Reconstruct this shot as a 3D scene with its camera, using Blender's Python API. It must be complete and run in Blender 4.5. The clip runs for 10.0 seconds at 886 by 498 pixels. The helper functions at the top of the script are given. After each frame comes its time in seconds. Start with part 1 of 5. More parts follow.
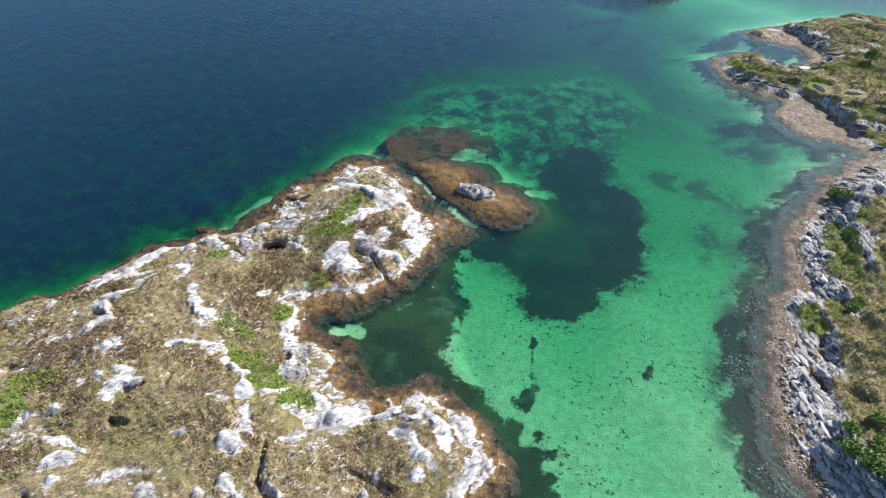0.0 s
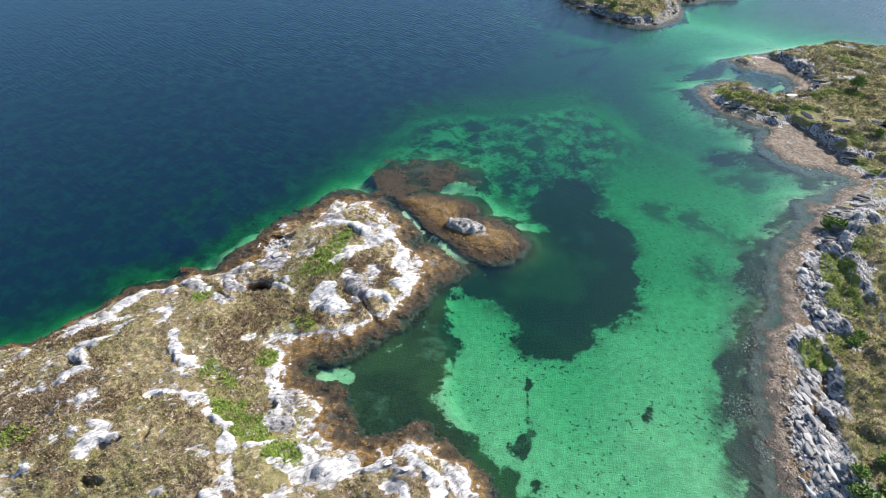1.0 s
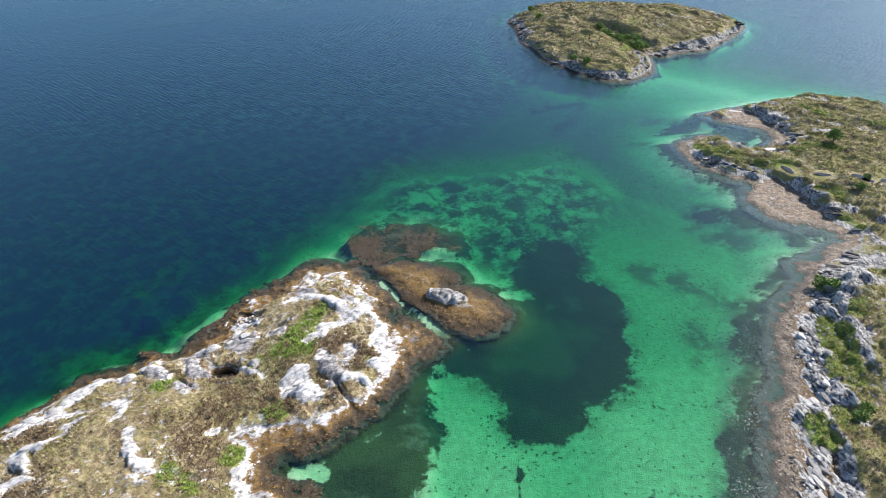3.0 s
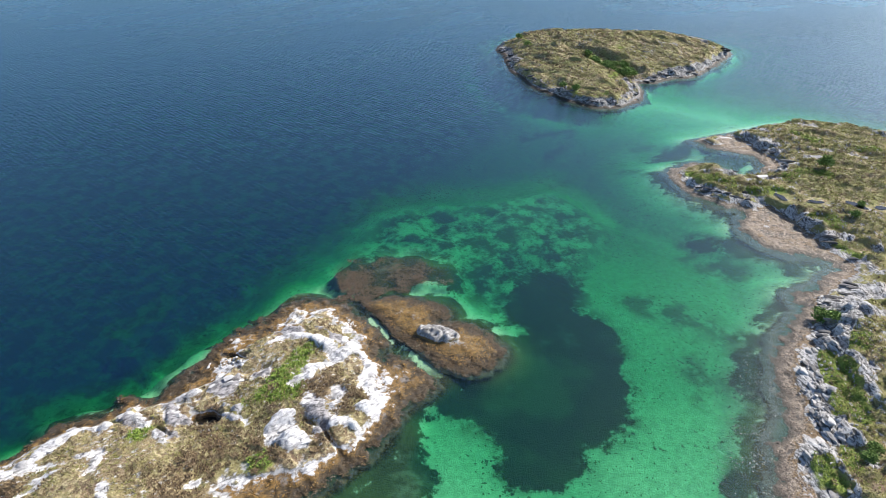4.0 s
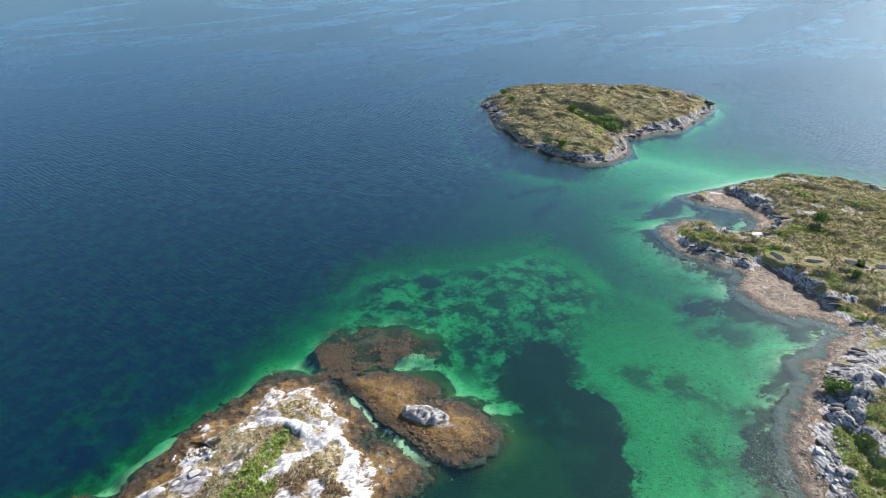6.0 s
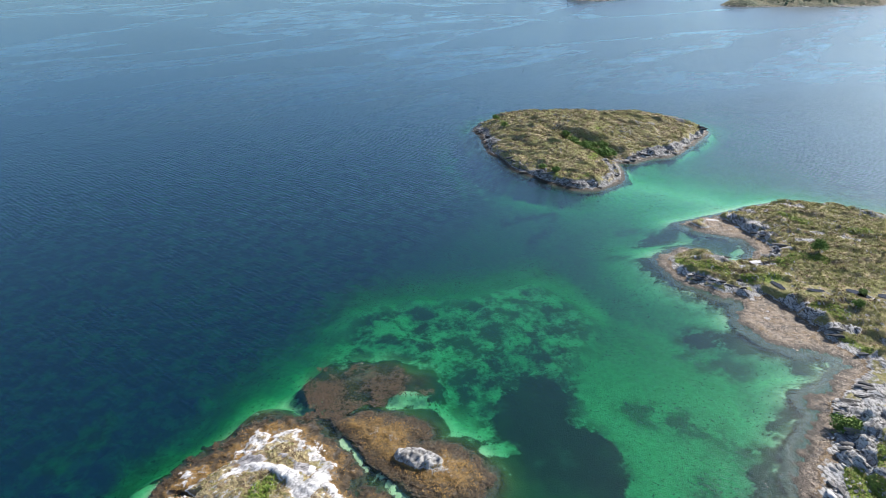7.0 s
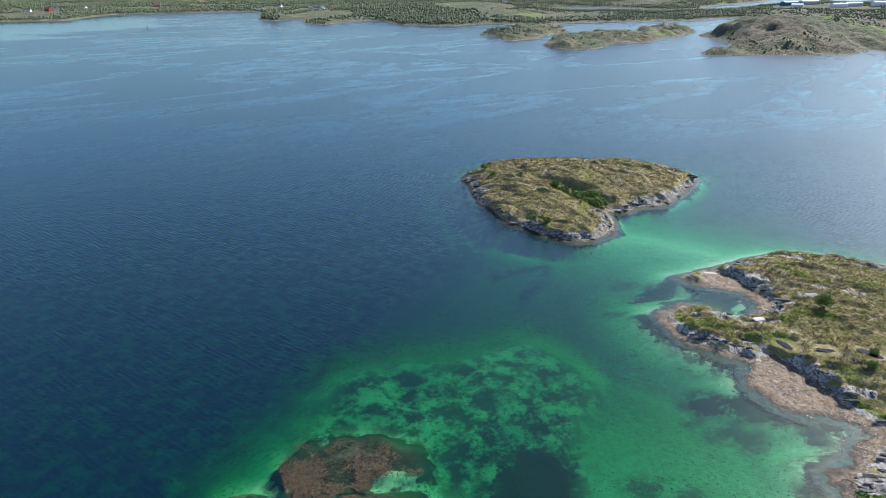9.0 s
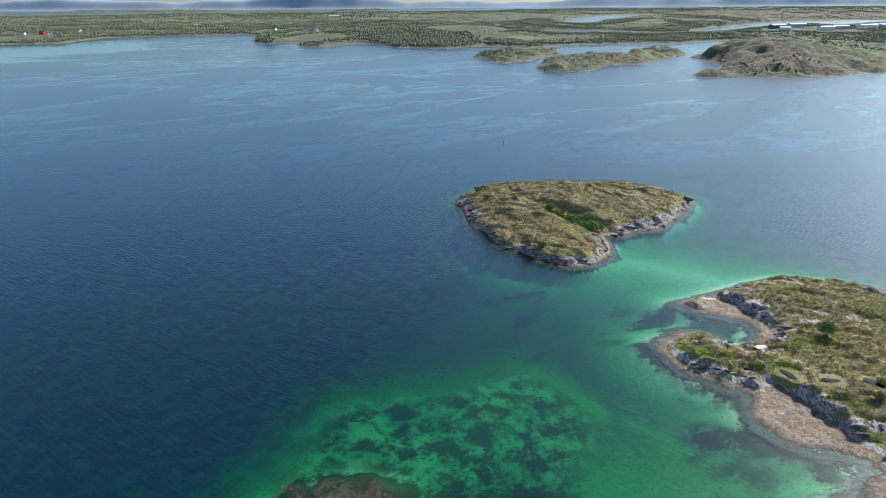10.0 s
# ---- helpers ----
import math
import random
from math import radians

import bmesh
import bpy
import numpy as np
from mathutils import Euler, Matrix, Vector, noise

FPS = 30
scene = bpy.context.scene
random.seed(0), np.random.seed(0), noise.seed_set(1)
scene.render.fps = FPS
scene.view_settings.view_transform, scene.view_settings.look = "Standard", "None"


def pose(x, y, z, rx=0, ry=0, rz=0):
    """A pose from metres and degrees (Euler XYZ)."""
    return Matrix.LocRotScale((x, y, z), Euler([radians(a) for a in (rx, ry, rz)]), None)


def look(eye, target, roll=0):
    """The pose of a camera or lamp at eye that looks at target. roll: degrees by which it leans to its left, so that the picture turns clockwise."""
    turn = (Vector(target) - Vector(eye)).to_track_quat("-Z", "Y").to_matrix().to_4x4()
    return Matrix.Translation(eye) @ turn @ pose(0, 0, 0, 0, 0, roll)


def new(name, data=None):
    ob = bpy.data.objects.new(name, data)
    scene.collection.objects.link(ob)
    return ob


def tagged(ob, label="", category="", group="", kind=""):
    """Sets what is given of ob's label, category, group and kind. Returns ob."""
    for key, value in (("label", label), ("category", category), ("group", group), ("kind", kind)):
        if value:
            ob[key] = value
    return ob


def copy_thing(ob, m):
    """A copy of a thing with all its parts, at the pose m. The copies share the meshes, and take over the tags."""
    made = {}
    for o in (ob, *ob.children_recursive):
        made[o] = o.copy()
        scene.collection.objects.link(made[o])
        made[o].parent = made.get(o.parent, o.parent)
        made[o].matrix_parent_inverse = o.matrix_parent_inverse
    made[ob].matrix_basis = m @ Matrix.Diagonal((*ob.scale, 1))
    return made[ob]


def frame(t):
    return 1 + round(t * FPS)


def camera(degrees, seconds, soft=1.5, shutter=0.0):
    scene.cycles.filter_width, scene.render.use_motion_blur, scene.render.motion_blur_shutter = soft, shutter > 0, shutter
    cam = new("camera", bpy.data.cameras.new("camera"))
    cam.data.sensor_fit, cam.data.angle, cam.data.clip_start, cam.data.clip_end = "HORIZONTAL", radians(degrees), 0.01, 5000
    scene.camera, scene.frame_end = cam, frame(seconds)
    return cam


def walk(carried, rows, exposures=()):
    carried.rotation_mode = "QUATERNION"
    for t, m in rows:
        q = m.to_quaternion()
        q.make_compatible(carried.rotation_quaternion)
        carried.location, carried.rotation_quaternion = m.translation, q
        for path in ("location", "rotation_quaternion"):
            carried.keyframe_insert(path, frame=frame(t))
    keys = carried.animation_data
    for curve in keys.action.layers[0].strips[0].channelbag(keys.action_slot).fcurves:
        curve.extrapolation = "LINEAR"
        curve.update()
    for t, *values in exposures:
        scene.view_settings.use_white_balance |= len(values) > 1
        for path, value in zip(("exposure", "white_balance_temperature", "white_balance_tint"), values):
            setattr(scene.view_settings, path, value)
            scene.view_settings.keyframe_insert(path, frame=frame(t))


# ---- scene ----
PATH = [
    (0, (3.953, -3.966, 79.334), (3.779, -2.508, 77.976), -0.4),
    (0.5, (3.766, -2.002, 79.329), (3.605, -0.518, 77.998), -0.5),
    (1, (3.577, -0.018, 79.314), (3.429, 1.493, 78.012), -0.5),
    (1.5, (3.386, 1.997, 79.327), (3.251, 3.534, 78.054), -0.5),
    (2, (3.219, 4.008, 79.341), (3.1, 5.566, 78.094), -0.5),
    (2.5, (3.09, 6.017, 79.344), (2.987, 7.599, 78.125), -0.5),
    (3, (2.984, 8.062, 79.381), (2.896, 9.668, 78.192), -0.5),
    (4.5, (2.737, 14.265, 79.481), (2.691, 15.934, 78.38), -0.5),
    (5, (2.749, 16.288, 79.559), (2.713, 17.978, 78.49), -0.6),
    (5.5, (2.803, 18.37, 79.611), (2.775, 20.08, 78.575), -0.6),
    (7, (2.827, 24.86, 79.618), (2.832, 26.624, 78.675), -0.5),
    (7.5, (2.782, 27.072, 79.634), (2.798, 28.851, 78.721), -0.5),
    (8, (2.649, 29.258, 79.64), (2.676, 31.052, 78.755), -0.5),
    (8.5, (2.615, 31.423, 79.639), (2.653, 33.231, 78.786), -0.4),
    (9, (2.721, 33.556, 79.628), (2.768, 35.38, 78.808), -0.4),
    (9.5, (2.917, 35.683, 79.616), (2.974, 37.519, 78.826), -0.4),
    (10, (3.096, 37.907, 79.602), (3.163, 39.756, 78.842), -0.4),
]
cam = camera(71.6, 10.0, 0.7)
walk(cam, [(t, look(eye, target, roll)) for t, eye, target, roll in PATH], [(0, 0.86), (2.5, 0.93), (5, 0.98), (7.5, 0.88), (10, 0.72)])

# ---- sky, sun and exposure ----
SUN_AZIMUTH, SUN_HEIGHT = 56.0, 42.0
world = bpy.data.worlds.new("sky")
scene.world = world
world.use_nodes = True
wn = world.node_tree
sky = wn.nodes.new("ShaderNodeTexSky")
sky.sky_type = "NISHITA"
sky.sun_disc = False
sky.sun_elevation, sky.sun_rotation = radians(SUN_HEIGHT), radians(SUN_AZIMUTH)
sky.air_density, sky.dust_density, sky.ozone_density = 1.0, 1.0, 6.0
wn.links.new(sky.outputs[0], wn.nodes["Background"].inputs[0])
wn.nodes["Background"].inputs[1].default_value = 0.115

lamp = bpy.data.lights.new("sun", "SUN")
lamp.energy, lamp.angle, lamp.color = 4.9, radians(0.5), (1.0, 0.96, 0.9)
sun = new("sun", lamp)
a, e = radians(SUN_AZIMUTH), radians(SUN_HEIGHT)
sun.matrix_world = look((500 * math.sin(a) * math.cos(e), 500 * math.cos(a) * math.cos(e), 500 * math.sin(e)), (0, 0, 0))

# ---- numbers in the plane: noise, outlines, distances ----


def lattice(ix, iy, seed):
    h = (ix.astype(np.int64) * 374761393 + iy.astype(np.int64) * 668265263 + seed * 974711) & 0x7FFFFFFF
    h = ((h ^ (h >> 13)) * 1274126177) & 0x7FFFFFFF
    return ((h ^ (h >> 16)) & 0xFFFF) / 32767.5 - 1.0


def smooth_noise(x, y, size, seed=0):
    x, y = np.asarray(x, float) / size, np.asarray(y, float) / size
    ix, iy = np.floor(x), np.floor(y)
    fx, fy = x - ix, y - iy
    fx, fy = fx * fx * (3 - 2 * fx), fy * fy * (3 - 2 * fy)
    a0, b0 = lattice(ix, iy, seed), lattice(ix + 1, iy, seed)
    c0, d0 = lattice(ix, iy + 1, seed), lattice(ix + 1, iy + 1, seed)
    return (a0 + (b0 - a0) * fx) * (1 - fy) + (c0 + (d0 - c0) * fx) * fy


def rough(x, y, size, seed=0, octaves=4, gain=0.5):
    total, weight = 0.0, 1.0
    for i in range(octaves):
        total = total + weight * smooth_noise(x + 17.3 * i, y - 9.1 * i, size / 2 ** i, seed + i)
        weight *= gain
    return total


def turned(x, y, degrees, along, across):
    c, s = math.cos(radians(degrees)), math.sin(radians(degrees))
    return (x * c + y * s) / along, (-x * s + y * c) / across


def ramp(v, lo, hi):
    t = np.clip((v - lo) / (hi - lo), 0, 1)
    return t * t * (3 - 2 * t)


def rounded(points, steps=3):
    p = np.array(points, float)
    a0, b0, c0, d0 = np.roll(p, 1, 0), p, np.roll(p, -1, 0), np.roll(p, -2, 0)
    out = []
    for k in range(steps):
        t = k / steps
        out.append(0.5 * (2 * b0 + (c0 - a0) * t + (2 * a0 - 5 * b0 + 4 * c0 - d0) * t * t + (3 * b0 - a0 - 3 * c0 + d0) * t ** 3))
    return np.stack(out, 1).reshape(-1, 2)


def inside(points, x, y, warp=0.0):
    """Metres inside the outline; negative outside."""
    p = rounded(points)
    q = np.roll(p, -1, 0)
    shape = np.shape(x)
    if warp:
        x, y = x + warp * rough(x, y, 5 * warp, 411, 3), y + warp * rough(x, y, 5 * warp, 415, 3)
    xs, ys = np.ravel(x).astype(float), np.ravel(y).astype(float)
    res = np.empty(xs.size)
    ex, ey = q[:, 0] - p[:, 0], q[:, 1] - p[:, 1]
    el = ex * ex + ey * ey + 1e-9
    for i in range(0, xs.size, 20000):
        dx, dy = xs[i:i + 20000, None] - p[None, :, 0], ys[i:i + 20000, None] - p[None, :, 1]
        k = np.clip((dx * ex + dy * ey) / el, 0, 1)
        d2 = ((dx - k * ex) ** 2 + (dy - k * ey) ** 2).min(1)
        up = (p[:, 1] <= ys[i:i + 20000, None]) != (q[:, 1] <= ys[i:i + 20000, None])
        cross = up & (dx < ex * dy / np.where(ey == 0, 1e-9, ey))
        res[i:i + 20000] = np.sqrt(d2) * np.where(cross.sum(1) % 2 == 1, 1, -1)
    return res.reshape(shape)


def streaks(rows, x, y):
    """Metres inside the nearest of some streaks (x1, y1, x2, y2, half width); negative outside."""
    best = np.full(np.shape(x), -99.0)
    x, y = x + 1.1 * rough(x, y, 5, 401, 3), y + 1.1 * rough(x, y, 5, 405, 3)
    for x1, y1, x2, y2, r in rows:
        ex, ey = x2 - x1, y2 - y1
        k = np.clip(((x - x1) * ex + (y - y1) * ey) / (ex * ex + ey * ey + 1e-9), 0, 1)
        best = np.maximum(best, r - np.hypot(x - x1 - k * ex, y - y1 - k * ey))
    return best


def bands(chains, x, y, warp=0.5):
    """Metres inside the nearest of some crooked bands, each a row of (x, y, half width); negative outside."""
    best = np.full(np.shape(x), -99.0)
    x, y = x + warp * rough(x, y, 3, 401, 3), y + warp * rough(x, y, 3, 405, 3)
    for chain in chains:
        for (x1, y1, r1), (x2, y2, r2) in zip(chain, chain[1:] or chain):
            ex, ey = x2 - x1, y2 - y1
            k = np.clip(((x - x1) * ex + (y - y1) * ey) / (ex * ex + ey * ey + 1e-9), 0, 1)
            best = np.maximum(best, r1 + (r2 - r1) * k - np.hypot(x - x1 - k * ex, y - y1 - k * ey))
    return best


# ---- the plan: outlines of land, weed and bare rock ----
NEAR = [(-80.4, 57.4), (-77.1, 60.4), (-73.0, 62.2), (-69.7, 65.8), (-66.2, 69.4), (-62.5, 75.2), (-59.0, 77.6), (-54.7, 79.4), (-54.8, 82.4), (-50.1, 82.4), (-47.6, 81.8), (-47.4, 86.2), (-43.7, 90.8), (-42.4, 96.2), (-38.1, 100.7), (-33.9, 106.5), (-30.0, 109.6), (-25.5, 109.7), (-20.0, 108.0), (-14.6, 102.2), (-10.2, 96.7), (-11.6, 93.7), (-6.8, 92.4), (-0.1, 87.8), (-1.5, 84.3), (-4.5, 81.6), (-6.8, 78.2), (-8.3, 73.5), (-13.1, 68.1), (-18.2, 63.6), (-24.2, 62.0), (-24.1, 59.8), (-18.8, 57.4), (-16.1, 53.7), (-14.5, 50.6), (-10.8, 49.4), (-5.0, 51.9), (0.2, 48.1), (6.1, 41.3), (8.1, 39.0), (8.2, 35.7), (7.2, 33.9)]
NEAR = NEAR + [(4, 27), (-6, 18), (-30, 6), (-70, 2), (-110, 12), (-125, 34), (-105, 46), (-90, 52)]
SKERRY = [(-18.3, 108.8), (-15.2, 109.2), (-9.6, 110.1), (-4.4, 109.3), (-0.1, 107.1), (0.5, 104.8), (-1.2, 102.8), (2.4, 102.8), (6.7, 100.9), (10.2, 97.1), (11.1, 94.0), (8.7, 90.9), (5.0, 89.5), (1.0, 90.0), (-3.1, 92.9), (-7.9, 96.8), (-11.8, 100.6), (-15.5, 104.9)]
REEF = [(-21.2, 111.0), (-23.3, 116.6), (-20.9, 122.7), (-16.1, 126.7), (-8.6, 128.1), (-1.9, 124.9), (2.3, 119.3), (1.1, 116.2), (-4.7, 115.0), (-9.2, 112.5), (-15.8, 109.3)]
EAST = [(46.4, 38.3), (44.9, 40.6), (43.9, 43.8), (43.7, 47.3), (45.0, 54.1), (46.7, 60.6), (49.1, 70.4), (51.0, 75.8), (55.0, 81.9), (56.7, 88.2), (58.2, 91.6), (62.3, 100.8), (69.0, 108.1), (69.0, 111.0), (70.1, 113.9), (75.0, 116.1), (78.5, 118.4), (78.9, 120.1), (83.2, 121.7), (81.9, 125.2), (74.9, 127.2), (70.9, 131.1), (68.9, 137.2), (69.5, 141.5), (72.8, 146.1), (68.1, 147.4), (64.2, 151.2), (61.5, 155.1), (59.8, 164.9), (60.1, 167.9), (64.1, 170.9), (70.3, 173.3), (76.1, 170.6), (78.7, 165.9), (85.2, 167.3), (87.3, 176.8), (81.7, 180.4), (72.3, 187.9), (79.2, 190.8), (94.2, 198.0), (110.7, 203.1), (122.3, 201.4), (128.8, 197.4), (136.3, 190.7)]
EAST = EAST + [(160, 178), (205, 150), (230, 90), (215, 10), (150, -35), (80, -30), (52, 0), (46, 22)]
ISLE = [(16.5, 280.7), (19.6, 272.1), (19.8, 257.8), (24.3, 244.8), (28.3, 232.9), (35.2, 224.6), (40.2, 219.3), (46.8, 214.2), (54.1, 213.0), (60.5, 216.2), (65.2, 221.0), (68.4, 231.6), (68.4, 239.1), (74.6, 238.8), (82.4, 244.0), (88.9, 244.4), (96.9, 251.8), (106.1, 261.6), (115.9, 276.1), (115.9, 282.0), (110.1, 289.0), (101.6, 297.0), (91.7, 302.0), (65.9, 305.0), (38.1, 303.0), (26.4, 298.0), (20.6, 291.0)]
SHELF = [(-84, 52), (-72, 59), (-60, 73), (-47, 83), (-40, 98), (-31, 113), (-24, 131), (-4, 160), (9, 188), (25, 206), (34, 214), (45, 216), (70, 236), (105, 290), (138, 321), (146, 297), (129, 229), (149, 209), (200, 180), (200, -60), (-60, -60), (-110, 20)]
WEED_COVE = [(-26, 62), (-18, 64), (-10, 73), (-5, 79), (-4, 75), (-5, 71), (-3, 68), (-2, 62), (-2, 59), (-1, 56), (1, 53), (3, 50), (1, 50), (-3, 51), (-10, 50), (-15, 51), (-18, 58)]
ROCK_WEST = [[(-70.9, 61.5, 0.9), (-68.3, 64.2, 1.0), (-63.5, 64.5, 0.9), (-60.1, 66.6, 0.7), (-54.0, 67.0, 0.3)], [(-61.9, 66.7, 0.8), (-59.2, 70.2, 1.2), (-57.4, 74.6, 1.2), (-52.1, 74.1, 1.0)], [(-65.5, 60.9, 0.6), (-63.7, 63.6, 0.5)], [(-57.4, 63.3, 0.5), (-54.2, 64.4, 0.6)], [(-49.2, 64.5, 0.7), (-50.5, 69.0, 0.9), (-53.2, 68.2, 0.5)], [(-61.4, 57.8, 0.3), (-57.7, 59.5, 0.7), (-55.8, 61.5, 0.4)], [(-59.7, 56.5, 0.9), (-56.8, 54.9, 0.7)], [(-58.1, 51.7, 0.8), (-56.3, 52.6, 0.7)], [(-45.9, 61.5, 1.0), (-43.9, 58.1, 1.1), (-40.6, 55.8, 0.7), (-37.9, 55.0, 0.3)]]
ROCK_SLOPE = [[(-50.6, 76.5, 1.2), (-46.8, 74.5, 1.1)], [(-43.8, 72.4, 0.6), (-41.9, 71.3, 0.5)], [(-35.6, 63.7, 0.4), (-34.7, 65.0, 0.5)], [(-63.3, 54.0, 0.6)], [(-57.5, 50.3, 0.4)], [(-52.2, 49.1, 0.4)], [(-53.3, 47.6, 0.5)], [(-63.5, 49.5, 0.3), (-61.1, 49.9, 0.3)]]
ROCK_INLAND = [[(-44.1, 50.0, 0.4), (-41.1, 50.9, 0.5), (-38.1, 49.5, 0.6), (-36.5, 51.2, 0.4), (-35.4, 49.6, 0.5), (-35.8, 48.2, 0.4), (-33.5, 47.1, 0.4), (-31.7, 46.0, 0.7), (-30.5, 43.4, 0.4), (-29.8, 42.3, 0.6), (-29.7, 40.1, 1.2), (-28.2, 38.0, 0.9)], [(-29.1, 35.2, 1.2), (-28.2, 34.0, 1.2)], [(-27.1, 37.1, 0.3)], [(-28.5, 30.1, 0.5), (-27.3, 28.7, 0.6), (-25.5, 28.0, 0.6)], [(-25.0, 30.5, 0.3), (-25.5, 29.1, 0.4)], [(-48.5, 39.0, 0.5), (-48.3, 41.1, 0.9), (-45.8, 41.9, 0.5)]]
ROCK_HEATH = [[(-51.1, 41.8, 0.4)], [(-55.3, 38.9, 0.2), (-52.6, 40.5, 0.3)], [(-52.2, 31.4, 0.5), (-50.7, 31.7, 0.6), (-47.8, 31.7, 0.4)], [(-51.2, 28.8, 0.6), (-50.2, 30.0, 0.8), (-48.8, 29.9, 0.7)], [(-49.3, 27.1, 0.6)], [(-44.4, 26.9, 0.5), (-42.0, 28.5, 0.5), (-39.1, 29.5, 0.4)], [(-37.7, 27.7, 0.7)], [(-30.9, 27.7, 0.5)]]
ROCK_SMALL = [[(-58.8, 35.4, 0.5)], [(-36.3, 35.4, 0.4)], [(-48.3, 43.2, 0.5), (-47.3, 43.5, 0.5)], [(-55.3, 36.8, 0.4)], [(-25.1, 34.6, 0.3), (-24.0, 32.2, 0.3)], [(-23.3, 30.8, 0.3), (-22.0, 29.2, 0.3)], [(-9.7, 33.6, 0.7)], [(-10.7, 31.4, 0.7)], [(-23.0, 36.5, 0.3), (-21.8, 37.2, 0.3)], [(-21.4, 28.7, 0.7)], [(-35.0, 42.1, 0.3), (-32.6, 41.4, 0.4)], [(-49.4, 51.0, 0.3)], [(-69.8, 52.2, 0.2), (-70.1, 54.2, 0.4)], [(-65.9, 50.2, 0.3)]]
ROCK_SOUTH = [[(-23.5, 41.9, 0.5), (-19.6, 41.2, 1.0), (-16.1, 41.5, 1.1), (-13.4, 43.8, 1.2), (-9.6, 43.8, 1.0)], [(-27.4, 43.6, 0.7), (-25.1, 45.1, 0.5)], [(-21.4, 44.5, 0.5), (-18.3, 43.0, 0.9), (-16.5, 43.4, 0.7)], [(-8.1, 40.9, 0.8), (-6.1, 39.8, 0.8), (-4.1, 36.9, 0.4), (-2.3, 34.9, 0.2)], [(-6.3, 46.0, 0.7), (-3.4, 43.6, 1.2), (-1.5, 41.2, 1.0), (-0.3, 38.8, 0.3)], [(-0.3, 43.5, 0.6), (1.8, 42.3, 1.0), (3.2, 39.2, 1.1), (2.7, 36.2, 1.2), (1.8, 34.0, 1.3), (1.3, 31.4, 1.3)], [(-15.6, 47.0, 0.7), (-17.0, 46.2, 0.6)], [(-4.6, 34.2, 0.3)]]
ROCK_COVE = [[(-25.5, 50.7, 0.9), (-27.2, 54.6, 1.2), (-29.4, 58.2, 1.3), (-28.6, 60.5, 1.1), (-27.5, 62.5, 1.0), (-26.2, 65.2, 1.3), (-24.2, 66.1, 1.1), (-21.6, 66.9, 1.2), (-19.0, 68.9, 1.1), (-16.4, 70.9, 0.5)], [(-29.2, 56.6, 1.0), (-30.2, 57.9, 0.6)], [(-25.7, 49.5, 0.9), (-25.7, 47.9, 0.8)]]
ROCK_NOSE = [[(-42.4, 95.4, 0.9), (-37.8, 95.6, 1.1), (-35.4, 95.9, 0.7)], [(-39.6, 87.3, 0.5), (-36.7, 88.5, 0.8), (-33.4, 89.6, 0.5)], [(-32.4, 93.5, 0.8), (-27.9, 96.4, 1.0), (-21.9, 94.4, 1.0), (-19.3, 90.8, 0.8)], [(-23.5, 86.5, 0.9), (-20.5, 89.2, 0.7)], [(-24.9, 83.2, 0.8), (-22.7, 85.1, 0.7)]]
ROCK_POINT = [[(-18.7, 91.3, 0.9), (-16.2, 94.0, 1.4), (-12.8, 92.4, 1.6), (-12.7, 84.0, 1.3), (-10.4, 82.4, 1.6), (-10.8, 79.2, 1.0), (-13.2, 79.8, 0.8)], [(-17.9, 79.5, 0.5), (-17.2, 82.8, 0.9)], [(-17.1, 75.8, 1.0), (-13.9, 75.7, 1.2), (-12.6, 74.8, 0.8)], [(-26.0, 73.3, 1.4), (-24.9, 75.9, 1.3), (-22.9, 72.4, 1.7), (-20.7, 72.4, 1.4)], [(-38.4, 75.0, 0.4), (-35.2, 77.3, 0.6), (-31.1, 76.3, 0.4)], [(-42.8, 81.2, 0.9), (-40.7, 82.0, 0.6)], [(-36.3, 79.1, 0.3), (-32.4, 78.6, 0.5)]]
GREY_ROCK = [[(-37.2, 83.7, 2.0), (-35.4, 85.5, 0.9)], [(-48.0, 84.6, 0.9), (-42.6, 75.9, 1.4), (-40.1, 75.8, 1.0)], [(-42.6, 72.7, 1.1), (-41.1, 72.7, 0.9)], [(-20.8, 78.9, 1.5), (-18.1, 76.7, 1.0), (-19.0, 74.8, 0.7)], [(-31.4, 96.1, 0.7), (-27.1, 97.8, 0.8)], [(-24.1, 98.9, 0.8), (-19.4, 95.7, 1.0)], [(-17.2, 98.0, 0.6)], [(-53.2, 79.1, 0.8), (-47.7, 72.4, 0.4)], [(-43.3, 88.3, 1.0), (-40.9, 89.4, 0.8)], [(-31.1, 86.3, 0.9)]]
GREY_SHORE = [[(-26.7, 57.6, 1.1), (-24.6, 51.8, 1.1)], [(-25.5, 63.5, 0.7), (-23.5, 65.2, 0.6)], [(-8.9, 44.2, 0.9), (-5.7, 42.4, 0.7)], [(-18.8, 45.6, 0.5), (-16.7, 46.8, 0.7)], [(-73.1, 51.9, 0.7), (-71.7, 54.9, 0.6), (-70.8, 58.3, 0.5)], [(-25.1, 48.1, 0.8), (-23.8, 49.6, 0.8)], [(-21.6, 44.8, 0.3), (-20.2, 48.2, 0.3)], [(3.5, 40.4, 0.6), (4.9, 36.8, 0.5)]]
